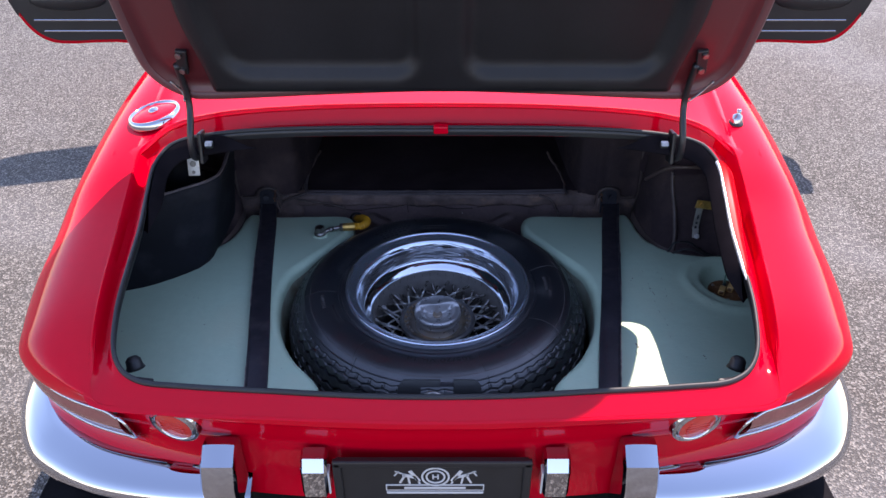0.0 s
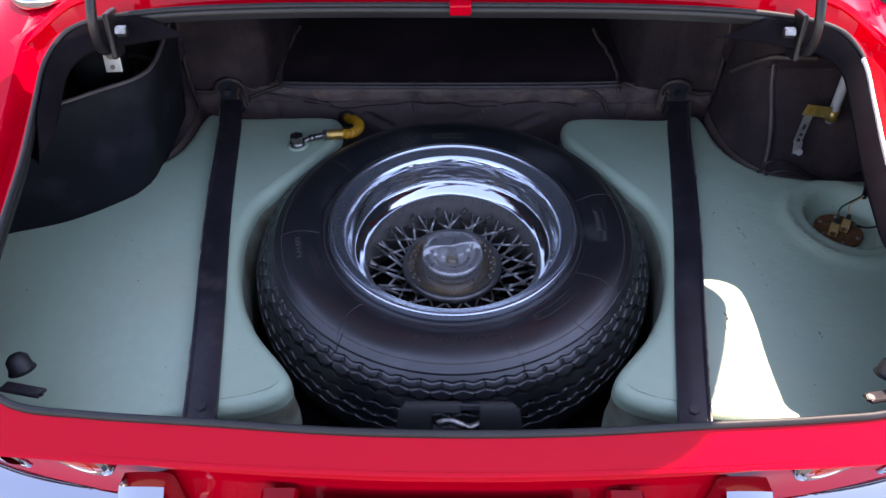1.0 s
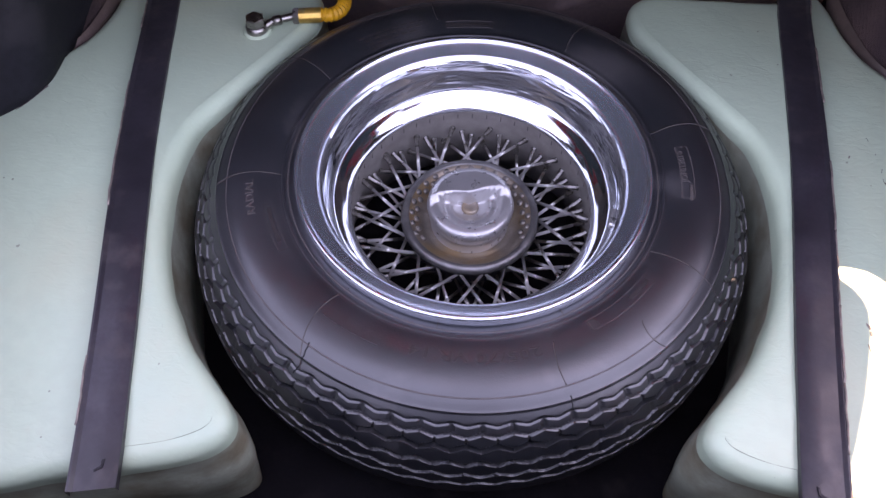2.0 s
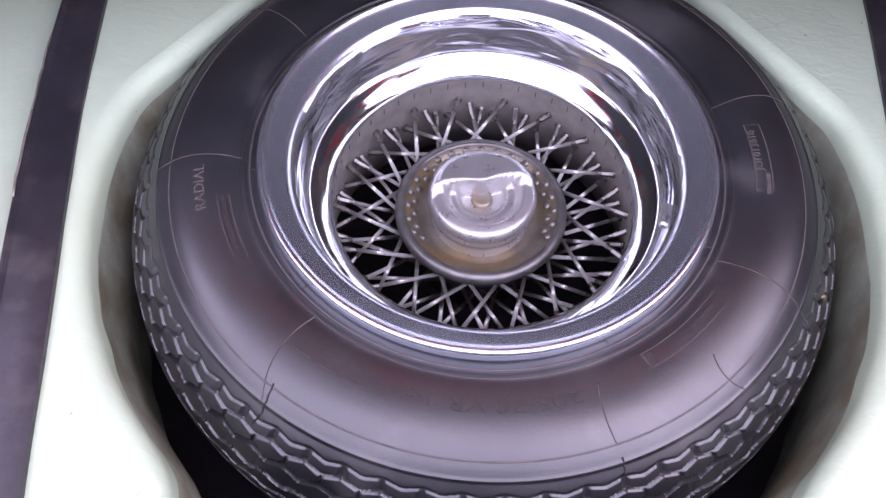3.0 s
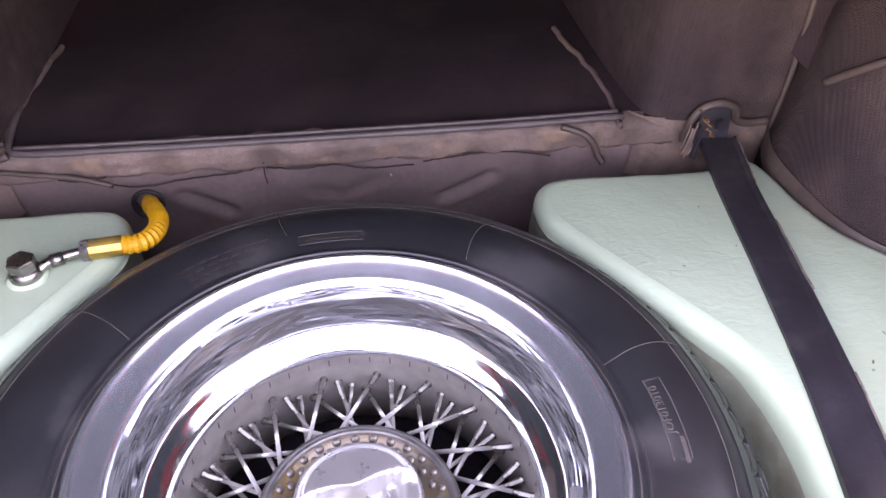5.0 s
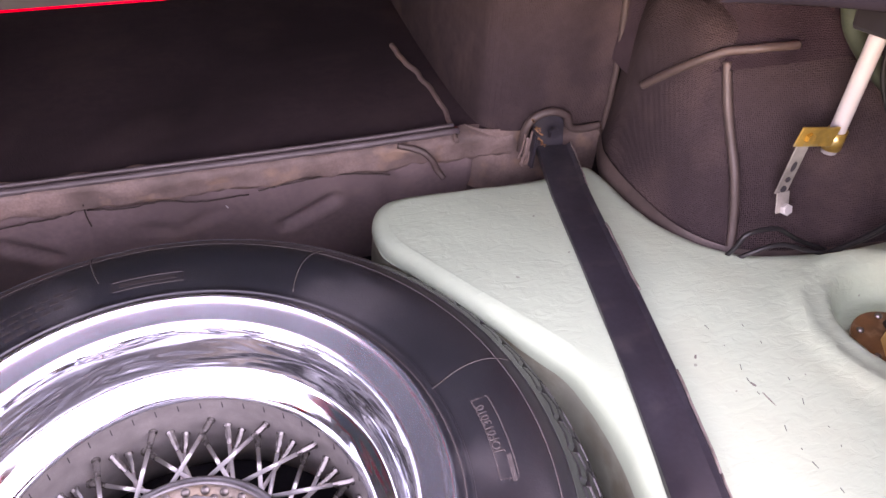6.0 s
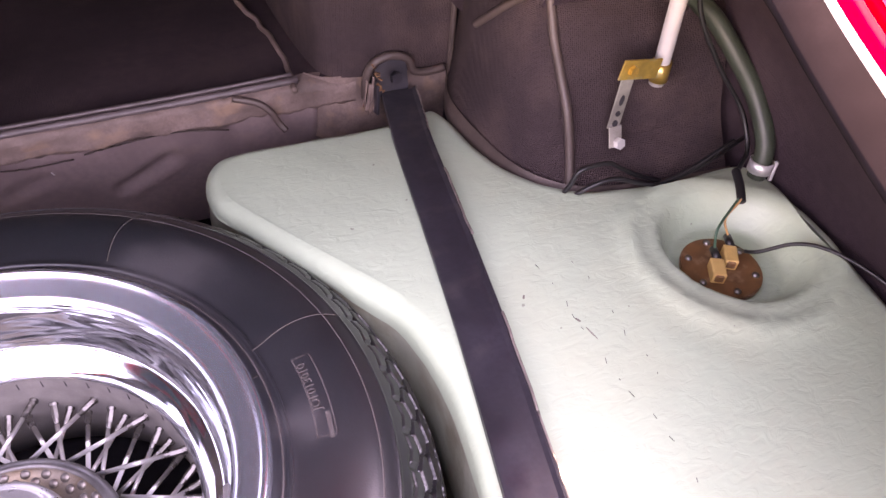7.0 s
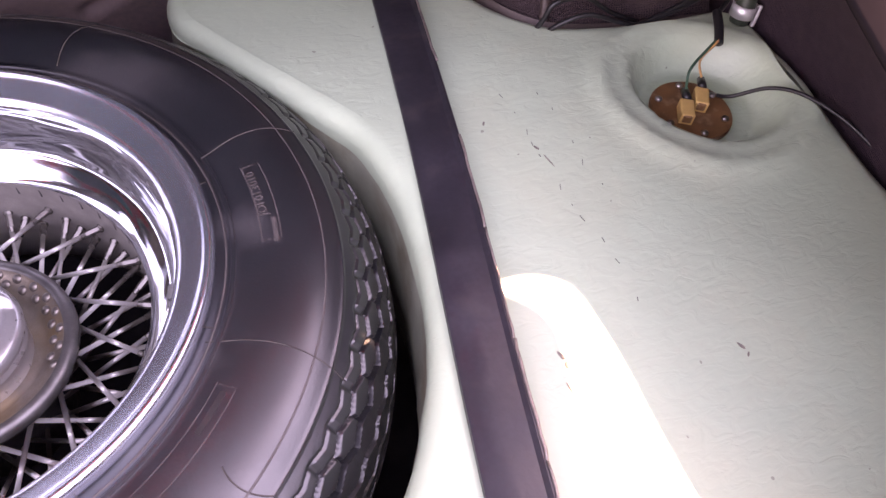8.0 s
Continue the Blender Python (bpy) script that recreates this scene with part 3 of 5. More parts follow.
for s in (1, -1):
    net = [
        [(s * 0.335, 0.95, z), (s * 0.343, 0.62, z), (s * 0.356, 0.45, z), (s * 0.378, 0.408, z), (s * 0.43, 0.398, z), (s * 0.485, 0.397, z), (s * 0.512, 0.395, z)]
        for z in (0.585, 0.68, 0.80, 0.935)
    ]
    ob = part("pillar_carpet", loft(net, 3, 6), carpet, car, "dark brown woven carpet over a pillar", smooth=True)
    part("edge_piping", tube([(s * 0.512, 0.393, 0.572), (s * 0.512, 0.392, 0.66), (s * 0.506, 0.394, 0.75), (s * 0.500, 0.396, 0.86)], 0.0035, 8), seam_cord, car, smooth=True)
    part("pillar_skirt", loft([[(s * 0.345, 0.425, z), (s * 0.37, 0.407, z), (s * 0.43, 0.404, z), (s * 0.515, 0.402, z)] for z in (0.50, 0.545, 0.587)], 3, 6), rust_vinyl, car, smooth=True)
    # carpeted wheel arch
    low = [(0.512, 0.395), (0.492, 0.34), (0.497, 0.26), (0.513, 0.203), (0.547, 0.164), (0.597, 0.147), (0.66, 0.139), (0.728, 0.134)]
    net = []
    for z, push in ((0.48, -0.02), (0.56, 0.0), (0.62, 0.040), (0.68, 0.062), (0.735, 0.085), (0.765, 0.125), (0.775, 0.19)):
        net.append([(s * (x + push * (0.15, 0.22, 0.28, 0.25, 0.1, 0, 0, 0)[i]), y + push * (0.0, 0.1, 0.45, 0.75, 0.95, 1, 1, 1)[i], z - (0.02 if i == 0 and z > 0.7 else 0)) for i, (x, y) in enumerate(low)])
    part("wheel_arch_carpet", loft(net, 6, 6), carpet, car, "dark brown woven carpet over the wheel arch", smooth=True)
    part("arch_piping", tube([(s * 0.549, 0.166, 0.565), (s * 0.5525, 0.182, 0.60), (s * 0.551, 0.199, 0.64), (s * 0.549, 0.218, 0.669), (s * 0.5435, 0.235, 0.704), (s * 0.542, 0.252, 0.739)], 0.0048, 8), seam_cord, car, smooth=True)
    part("arch_piping", tube([(s * 0.505, 0.3235, 0.677), (s * 0.511, 0.305, 0.697), (s * 0.517, 0.289, 0.714), (s * 0.5245, 0.276, 0.728), (s * 0.534, 0.266, 0.739), (s * 0.545, 0.258, 0.747), (s * 0.556, 0.247, 0.753), (s * 0.5675, 0.240, 0.757), (s * 0.584, 0.238, 0.758), (s * 0.604, 0.239, 0.757)], 0.0045, 8), seam_cord, car, smooth=True)
    # hem along the foot of the carpet
    hem = [Vector((s * (x - 0.002), y - 0.003, 0)) for x, y in low]
    part("arch_hem", loft([[p + Vector((-s * 0.001, 0.001, 0.548)) for p in hem], [p + Vector((-s * 0.003, -0.002, 0.563)) for p in hem], [p + Vector((s * 0.001, 0.004, 0.578)) for p in hem]], 3, 6), hem_vinyl, car, smooth=True)
    part("arch_upper_carpet", loft([[(s * 0.505, 0.40, 0.67), (s * 0.513, 0.34, 0.675), (s * 0.549, 0.232, 0.742), (s * 0.62, 0.226, 0.746), (s * 0.70, 0.22, 0.75)], [(s * 0.50, 0.43, 0.76), (s * 0.53, 0.38, 0.78), (s * 0.58, 0.32, 0.80), (s * 0.64, 0.30, 0.80), (s * 0.69, 0.30, 0.80)], [(s * 0.49, 0.46, 0.92), (s * 0.54, 0.44, 0.92), (s * 0.60, 0.42, 0.92), (s * 0.625, 0.40, 0.915), (s * 0.65, 0.40, 0.90)]], 5, 6), wall_carpet, car, smooth=True)
    # side lining, leaning in up to the opening
    net = [
        [(s * 0.74, 0.19, 0.50), (s * 0.742, 0.10, 0.50), (s * 0.728, -0.05, 0.50), (s * 0.70, -0.20, 0.50), (s * 0.660, -0.30, 0.50), (s * 0.57, -0.345, 0.50), (s * 0.45, -0.385, 0.50)],
        [(s * 0.745, 0.19, 0.60), (s * 0.750, 0.10, 0.60), (s * 0.735, -0.05, 0.60), (s * 0.718, -0.20, 0.60), (s * 0.655, -0.305, 0.60), (s * 0.565, -0.352, 0.60), (s * 0.44, -0.392, 0.60)],
        [(s * 0.705, 0.22, 0.77), (s * 0.69, 0.10, 0.76), (s * 0.66, -0.05, 0.745), (s * 0.64, -0.20, 0.72), (s * 0.60, -0.33, 0.70), (s * 0.55, -0.405, 0.69), (s * 0.45, -0.443, 0.685)],
        [(s * 0.60, 0.20, 0.92), (s * 0.572, 0.06, 0.918), (s * 0.563, -0.05, 0.880), (s * 0.550, -0.20, 0.822), (s * 0.533, -0.33, 0.775), (s * 0.508, -0.412, 0.745), (s * 0.45, -0.447, 0.733)],
    ]
    net[3] = [(x, y, z - 1.2 * crown(x, y)) for x, y, z in net[3]]
    part("side_lining", loft(net, 5, 6), wall_carpet, car, "dark brown carpeted side lining", smooth=True)

# underside of the deck, above the shelf
part("deck_underside", block(0.96, 0.90, 0.01, 0.002, 1, pose(0, 0.545, 0.924)), dark_board, car)

# front edge of the opening: black channel with a small red bracket
part("front_channel", tube([(x, 0.060, lid_plane(0.06, x) - 0.0063) for x in (-0.40, -0.34, -0.28, -0.14, 0, 0.14, 0.28, 0.34, 0.40)], 0.0055, 10, 4), black_metal, car, smooth=True)
part("seal_gap_bracket", block(0.028, 0.016, 0.016, 0.003, 2, pose(0.008, 0.044, 0.950)), red_paint, car)
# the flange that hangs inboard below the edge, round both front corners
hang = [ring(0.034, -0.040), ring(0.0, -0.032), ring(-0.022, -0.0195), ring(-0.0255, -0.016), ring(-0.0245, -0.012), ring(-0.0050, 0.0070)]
# inboard width, corner runs and left side are added to block stray sun
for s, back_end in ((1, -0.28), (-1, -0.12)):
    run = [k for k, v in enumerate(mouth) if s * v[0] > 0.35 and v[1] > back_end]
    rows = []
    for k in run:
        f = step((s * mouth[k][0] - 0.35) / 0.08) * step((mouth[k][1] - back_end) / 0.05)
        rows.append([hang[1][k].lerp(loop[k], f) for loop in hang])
    part("flange_strip", skin(rows), dull_flange, car, "near-black flange below the edge, widened to block sun", smooth=True)

# one side of the opening: a narrow pale edge and the flat glossy ledge outside it
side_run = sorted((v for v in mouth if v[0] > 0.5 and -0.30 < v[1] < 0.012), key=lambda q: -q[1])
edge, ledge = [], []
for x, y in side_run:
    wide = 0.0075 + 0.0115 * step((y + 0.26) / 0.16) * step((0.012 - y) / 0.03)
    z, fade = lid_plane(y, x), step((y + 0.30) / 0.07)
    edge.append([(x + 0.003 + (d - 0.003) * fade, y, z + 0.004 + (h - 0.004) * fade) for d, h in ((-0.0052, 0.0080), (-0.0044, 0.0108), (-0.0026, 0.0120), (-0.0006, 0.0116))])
    # the ledge's outline follows the strip of sun glare on the gutter
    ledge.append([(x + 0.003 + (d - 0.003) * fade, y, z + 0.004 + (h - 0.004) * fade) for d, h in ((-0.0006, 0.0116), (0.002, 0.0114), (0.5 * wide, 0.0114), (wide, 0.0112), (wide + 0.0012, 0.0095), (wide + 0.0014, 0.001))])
part("bare_edge", skin(edge), bare_alloy, car, "narrow pale edge of the opening", smooth=True)
part("glare_ledge", skin(ledge), ledge_paint, car, "flat red ledge drawn to the strip of sun glare", smooth=True)

# ---- left filler box: a curved black board on the tank ----
bottom = [(-0.725, -0.04, 0.585), (-0.706, -0.023, 0.588), (-0.623, 0.010, 0.588), (-0.548, 0.065, 0.586), (-0.520, 0.116, 0.583), (-0.518, 0.18, 0.576), (-0.508, 0.30, 0.565)]
top = [(-0.66, 0.0, 0.775), (-0.64, 0.018, 0.782), (-0.585, 0.048, 0.790), (-0.530, 0.085, 0.792), (-0.484, 0.120, 0.792), (-0.467, 0.165, 0.795), (-0.475, 0.30, 0.80)]
mid = [tuple((Vector(a) * 0.5 + Vector(b) * 0.5)) for a, b in zip(bottom, top)]
part("filler_board", solidify(loft([bottom, mid, top], 4, 8), 0.004), dark_board, car, "curved black board round the fuel filler", smooth=True)
part("board_edge", tube([Vector(p) + Vector((0, 0, 0.001)) for p in top], 0.0035, 8, 8), dark_seam, car, smooth=True)
part("board_foot", tube([Vector(p) + Vector((0.004, -0.004, 0.004)) for p in bottom[:5]], 0.003, 8, 8), dark_seam, car, smooth=True)

# ---- boot lid, standing open ----
LID = Matrix.Translation((0.010, 0.0710, 0.9995)) @ Matrix((Vector((1, 0, 0)), Vector((0, -0.2419, 0.9703)), Vector((0, -0.9703, -0.2419)))).transposed().to_4x4()
LID_HALF = [(0, 0.0229), (0.1897, 0.0167), (0.3409, 0.0084), (0.4352, 0.0046), (0.4811, 0.0091), (0.5242, 0.0367), (0.5494, 0.0771), (0.5593, 0.1328), (0.5668, 0.2149), (0.57, 0.33), (0.567, 0.46), (0.552, 0.58), (0.49, 0.652), (0.27, 0.672), (0, 0.678)]
lid_edge = [(p.x, p.y) for p in smoothed([(x, y, 0) for x, y in mirrored(LID_HALF)], 6, closed=True)]


def lid_ring(d, w):
    return [Vector((x, y, w)) for x, y in offset(lid_edge, -d * (1 if sum(lid_edge[i - 1][0] * lid_edge[i][1] - lid_edge[i][0] * lid_edge[i - 1][1] for i in range(len(lid_edge))) < 0 else -1))]


def ringed(rings, m, cap=True):
    bm = skin(rings, close_v=True)
    if cap:
        bm.verts.ensure_lookup_table()
        n = len(rings[0])
        bm.faces.new([bm.verts[len(rings) * n - n + k] for k in range(n)])
    bm.transform(m)
    return bm


lid_thing = part("boot_lid", ringed([lid_ring(0.012, 0.004), lid_ring(0.003, 0.002), lid_ring(0.0, -0.004), lid_ring(0.004, -0.012), lid_ring(0.03, -0.02), lid_ring(0.20, -0.03)], LID), red_paint, car, "open red boot lid with a black padded inner panel", smooth=True)
part("lid_inner_frame", ringed([lid_ring(0.012, 0.003), lid_ring(0.013, 0.010), lid_ring(0.017, 0.012), lid_ring(0.024, 0.012), lid_ring(0.028, 0.004), lid_ring(0.05, 0.006), lid_ring(0.055, 0.008)], LID), lid_frame_shaded, lid_thing, "inner frame of the lid, red darkened for its shade", smooth=True)
part("lid_edge_fold", ringed([lid_ring(0.0035, 0.002), lid_ring(0.004, 0.011), lid_ring(0.009, 0.015), lid_ring(0.020, 0.014), lid_ring(0.024, 0.003)], LID, False), lid_edge_shaded, lid_thing, "folded edge in body red darkened for shade", smooth=True)

# added lip, out of sight behind the lid, to stop a sliver of sun
rows = []
for k in range(41):
    u = -0.41 + 0.82 * k / 40
    low = 0.0229 - 0.0175 * (abs(u) / 0.43) ** 1.7
    rows.append([LID @ Vector((u, low + dv, w)) for dv, w in ((0.004, -0.003), (-0.003, -0.012), (-0.008, -0.024), (-0.004, -0.031), (0.03, -0.033), (0.08, -0.028))])
part("lid_sun_stop", skin(rows), red_paint, lid_thing, "added unseen lip under the lid that blocks stray sun", smooth=True)


def liner_half(v):
    return 0.427 + 0.030 * step((v - 0.03) / 0.2)


rows = []
for k in range(61):
    v = 0.036 + (0.62 - 0.036) * k / 60
    row = []
    for i in range(121):
        u = (-1 + i / 60) * liner_half(v)
        uc, hw = (liner_half(v) - 0.003) / 2, (liner_half(v) - 0.067) / 2
        vc, hv, round_ = (0.067 + 0.595) / 2, (0.595 - 0.067) / 2, 0.055
        qx, qy = abs(abs(u) - uc) - hw + round_, abs(v - vc) - hv + round_
        a = round_ - math.hypot(max(qx, 0), max(qy, 0)) - min(max(qx, qy), 0)
        h = 0.030 - 0.022 * step(a / 0.026)
        e = min(liner_half(v) - abs(u), v - 0.036, 0.62 - v)
        h *= step(e / 0.012 + 0.15)
        row.append((u, v, 0.006 + h))
    rows.append(row)
bm = skin(rows)
bm.transform(LID)
part("lid_liner", bm, lid_plastic, lid_thing, "black moulded inner panel with two recesses", smooth=True)
for s in (1, -1):
    arm = part("hinge_arm", tube([(s * 0.462, 0.044, 0.898), (s * 0.466, 0.022, 0.899), (s * 0.467, 0.012, 0.915), (s * 0.466, 0.014, 0.945), (s * 0.465, 0.030, 0.975), (s * 0.466, 0.044, 1.000), (s * 0.467, 0.044, 1.03), (s * 0.470, 0.032, 1.085)], 0.0066, 8, 6), hinge_black, car, "black boot hinge arm", smooth=True)
    part("hinge_plate", block(0.008, 0.034, 0.062, 0.003, 2, pose(s * 0.455, 0.038, 0.915, -12, 0, 0)), hinge_black, arm)
    part("hinge_plate", block(0.05, 0.03, 0.010, 0.003, 2, pose(s * 0.446, 0.060, 0.919, 6, 0, 0)), hinge_black, arm)
    part("hinge_plate", block(0.020, 0.050, 0.009, 0.002, 2, LID @ pose(s * 0.468, 0.098, 0.017, 0, 0, s * 8)), hinge_black, arm)
    for dv in (-0.016, 0.016):
        part("hinge_bolt", disc(0.006, 0.006, 6, 0.001, LID @ pose(s * 0.470, 0.098 + dv, 0.024)), steel, arm)
    part("hinge_bolt", disc(0.007, 0.014, 6, 0.001, pose(s * 0.436, 0.022, 0.928, 0, 90, 0)), steel, arm)
    part("hinge_wire", tube([(s * 0.470, 0.034, 1.012), LID @ Vector((s * 0.485, 0.028, 0.016)), LID @ Vector((s * 0.503, 0.052, 0.014))], 0.0022, 6, 4), steel, arm, smooth=True)

# ---- left bright bracket under the hinge ----
plate = part("catch_bracket", block(0.024, 0.003, 0.052, 0.001, 1, pose(-0.510, 0.118, 0.834, -18, 0, 4)), bare_alloy, car, "bright zinc bracket with three holes")
for dz, r in ((0.0, 0.0065), (0.016, 0.003), (-0.017, 0.0035)):
    part("hole", disc(r, 0.004, 12, 0, pose(-0.510, 0.1165 + 0.31 * dz, 0.834 + dz, 72, 0, 4)), steel, plate)
part("filler_ring", tube([(-0.49 + 0.05 * math.cos(a), 0.19 + 0.05 * math.sin(a), 0.865) for a in (2 * math.pi * k / 16 for k in range(17))], 0.006, 8, 2), black_rubber, car, smooth=True)
part("filler_neck", lathe([(0.0, 0.0), (0.045, 0.0), (0.045, 0.26)], 20), dark_board, car, smooth=True).matrix_basis = pose(-0.57, 0.19, 0.60)

# ---- latch on the rear lip ----
LATCH = pose(0.004, -0.451, 0.716, 58, 0, 0)


def latch_plate(outline):
    bm = slab(outline, -0.004, 0.003, 0.0012)
    bm.transform(LATCH)
    return bm


latch = part("boot_latch", latch_plate([(-0.066, 0.0), (-0.062, 0.032), (-0.054, 0.042), (0.004, 0.042), (0.004, 0.030), (-0.027, 0.030), (-0.027, 0.009), (-0.013, 0.009), (-0.013, 0.0)]), black_liner, car, "black boot latch plates with a steel catch")
part("latch_plate", latch_plate([(0.024, 0.0), (0.024, 0.042), (0.058, 0.042), (0.067, 0.034), (0.072, 0.0)]), black_liner, latch)
part("latch_bar", block(0.030, 0.007, 0.006, 0.001, 1, LATCH @ pose(0.012, 0.032, -0.010)), black_metal, latch)
part("latch_bar", block(0.060, 0.010, 0.006, 0.001, 1, LATCH @ pose(0.004, 0.002, -0.012)), black_metal, latch)
part("latch_hook", tube([LATCH @ Vector(q) for q in ((-0.020, 0.014, -0.006), (-0.008, 0.020, -0.001), (0.004, 0.016, 0.0), (0.014, 0.011, -0.003), (0.026, 0.014, -0.007))], 0.0042, 8), steel, latch, smooth=True)
part("latch_bolt", disc(0.004, 0.005, 6, 0.001, pose(0.084, -0.450, 0.724, 60, 0, 0)), steel, latch)

# rubber stops in the rear corners
for s in (1, -1):
    stop = part("rubber_stop", lathe([(0.0, 0.022), (0.008, 0.021), (0.0125, 0.016), (0.0135, 0.005), (0.016, 0.0), (0.0, 0.0)], 18), black_rubber, car, "black rubber lid stop", smooth=True)
    stop.matrix_basis = pose(s * 0.500, -0.364, 0.712, -20, s * 12, 0)
    part("stop_bracket", block(0.055, 0.016, 0.005, 0.0015, 1, pose(s * 0.490, -0.390, 0.711, -15, s * 6, s * 14)), black_metal, car)
    part("stop_bolt", disc(0.005, 0.006, 6, 0.001, pose(s * 0.466, -0.397, 0.716)), hinge_black, car)

# ---- tail: lamps, reflectors, bumper, plate ----
for s in (1, -1):
    line = [(0.487, -0.436), (0.53, -0.424), (0.58, -0.406), (0.63, -0.380), (0.672, -0.346), (0.703, -0.308), (0.722, -0.266)]
    up = [0.688, 0.692, 0.694, 0.696, 0.698, 0.700, 0.702]
    lo = [0.634, 0.634, 0.637, 0.644, 0.653, 0.664, 0.674]
    sm = lambda q, n=6: smoothed(q, n)
    topl = sm([(s * (x + 0.02 * (i == 0)), y - 0.012, z) for i, ((x, y), z) in enumerate(zip(line, up))])
    lowl = sm([(s * x, y - 0.004, z) for (x, y), z in zip(line, lo)])
    lens_rows = []
    for k in range(7):
        f = k / 6
        bulge = 0.010 * math.sin(math.pi * f)
        lens_rows.append([a.lerp(b, f) + Vector((s * bulge * 0.5, -bulge, 0)) for a, b in zip(topl, lowl)])
    lamp = part("tail_lamp", skin(lens_rows), lamp_lens, car, "wrap-round tail lamp with a chrome frame", smooth=True)
    part("lamp_base_trim", skin([[p + Vector((s * -0.25 * d, 0.5 * d, -1.2 * d)) for p in lowl] for d in (0.0, 0.006, 0.012, 0.017)]), chrome, lamp, "chrome trim below the lamp", smooth=True)
    # black cord stands for the shade under the wing's overhang
    part("lamp_gap_shade", tube([p + Vector((0, 0.003, 0.0065)) for p in topl[:31:3]], 0.0035, 6, 3), black_rubber, lamp, smooth=True)
    frame_pts = topl + lowl[::-1]
    part("lamp_frame", tube([p + Vector((0, -0.003, 0)) for p in frame_pts[::2]] + [frame_pts[0]], 0.0036, 8, 2), chrome, lamp, "chrome lamp frame", smooth=True)
    refl = part("reflector", lathe([(0.0, 0.008), (0.014, 0.0076), (0.024, 0.006), (0.0315, 0.004)], 32), red_lens, car, "round red reflector in a chrome ring", smooth=True)
    refl.matrix_basis = pose(s * 0.415, -0.456, 0.680, 98, 0, s * 14)
    rim_ = part("ring", lathe([(0.0312, 0.003), (0.0325, 0.0065), (0.0340, 0.0065), (0.0355, 0.0035), (0.0385, 0.003), (0.0405, 0.0045), (0.0420, 0.0025), (0.0425, -0.008)], 40), chrome, refl, "chrome ring", smooth=True)
    for k in range(7):
        part("lens_rib", block(0.044 - 0.004 * abs(k - 3), 0.0012, 0.002, 0.0004, 1, pose(0, (k - 3) * 0.006, 0.0078 - 0.00025 * (k - 3) ** 2)), red_lens, refl)

    # bumper: a convex blade round the corner
    crest = [(0.31, -0.492), (0.42, -0.490), (0.52, -0.479), (0.60, -0.460), (0.67, -0.428), (0.73, -0.385), (0.773, -0.320), (0.803, -0.235), (0.815, -0.14), (0.82, -0.02)]
    sect = [(-0.082, 0.010), (-0.079, 0.021), (-0.070, 0.0250), (-0.052, 0.0195), (-0.033, 0.0115), (-0.016, 0.002), (-0.006, -0.007), (0.0, -0.018), (0.0005, -0.029), (-0.008, -0.042), (-0.022, -0.066), (-0.036, -0.078)]
    pts = smoothed([(x, y, 0) for x, y in crest], 8)
    rows = []
    for i, p in enumerate(pts):
        t = (pts[min(i + 1, len(pts) - 1)] - pts[max(i - 1, 0)]).normalized()
        n = Vector((t.y, -t.x, 0))
        fat = min(1, 0.35 + i / 6)
        rows.append([(s * (p + n * d).x, (p + n * d).y, 0.540 + h) for d, h in sect])
    bumper = part("bumper", skin(rows), chrome, car, "wrap-round chrome bumper blade", smooth=True)
    # overrider: a faceted chrome block
    over = [(0.0, 0.070), (0.020, 0.074), (0.048, 0.052), (0.064, 0.012), (0.066, -0.04), (0.056, -0.11), (0.03, -0.14), (0.0, -0.14)]
    rows = []
    for w, sc in ((-0.029, 0.86), (-0.025, 0.97), (-0.012, 1.0), (0.012, 1.0), (0.025, 0.97), (0.029, 0.86)):
        rows.append([(s * 0.334 - 0.009 + w, -0.462 - a * sc, 0.588 + b * sc) for a, b in over])
    bm = skin(rows)
    bm.verts.ensure_lookup_table()
    n = len(over)
    bm.faces.new([bm.verts[k] for k in range(n)])
    bm.faces.new([bm.verts[5 * n + k] for k in range(n)])
    sharp(part("overrider", bm, chrome, car, "chrome bumper overrider"), 28)
    # plate lamp
    rows = []
    prof = [(0.0, 0.034), (0.022, 0.032), (0.034, 0.012), (0.036, -0.045), (0.0, -0.06)]
    for w, sc in ((-0.021, 0.85), (-0.017, 1.0), (0.017, 1.0), (0.021, 0.85)):
        rows.append([(s * 0.1935 + w, -0.474 - a * sc, 0.612 + b * sc) for a, b in prof])
    bm = skin(rows)
    bm.verts.ensure_lookup_table()
    bm.faces.new([bm.verts[k] for k in range(5)])
    bm.faces.new([bm.verts[15 + k] for k in range(5)])
    pl = sharp(part("plate_lamp", bm, chrome, car, "chrome number plate lamp"), 28)
    part("lamp_glass", block(0.004, 0.022, 0.05, 0.0015, 1, pose(s * 0.1715, -0.492, 0.590)), clear_lens, pl)

# number plate: dark board in a black frame, with plain grey shapes
plate = part("number_plate", block(0.312, 0.006, 0.16, 0.006, 2, pose(-0.005, -0.492, 0.560, 0, 0, 0)), plate_black, car, "black dealer plate with grey emblem and bars")
for m, sx, sz in ((pose(-0.005, -0.496, 0.634), 0.318, 0.014), (pose(-0.005, -0.496, 0.486), 0.318, 0.014), (pose(-0.157, -0.496, 0.56), 0.014, 0.155), (pose(0.147, -0.496, 0.56), 0.014, 0.155)):
    part("plate_frame", block(sx, 0.010, sz, 0.003, 2, m), plate_black, plate)
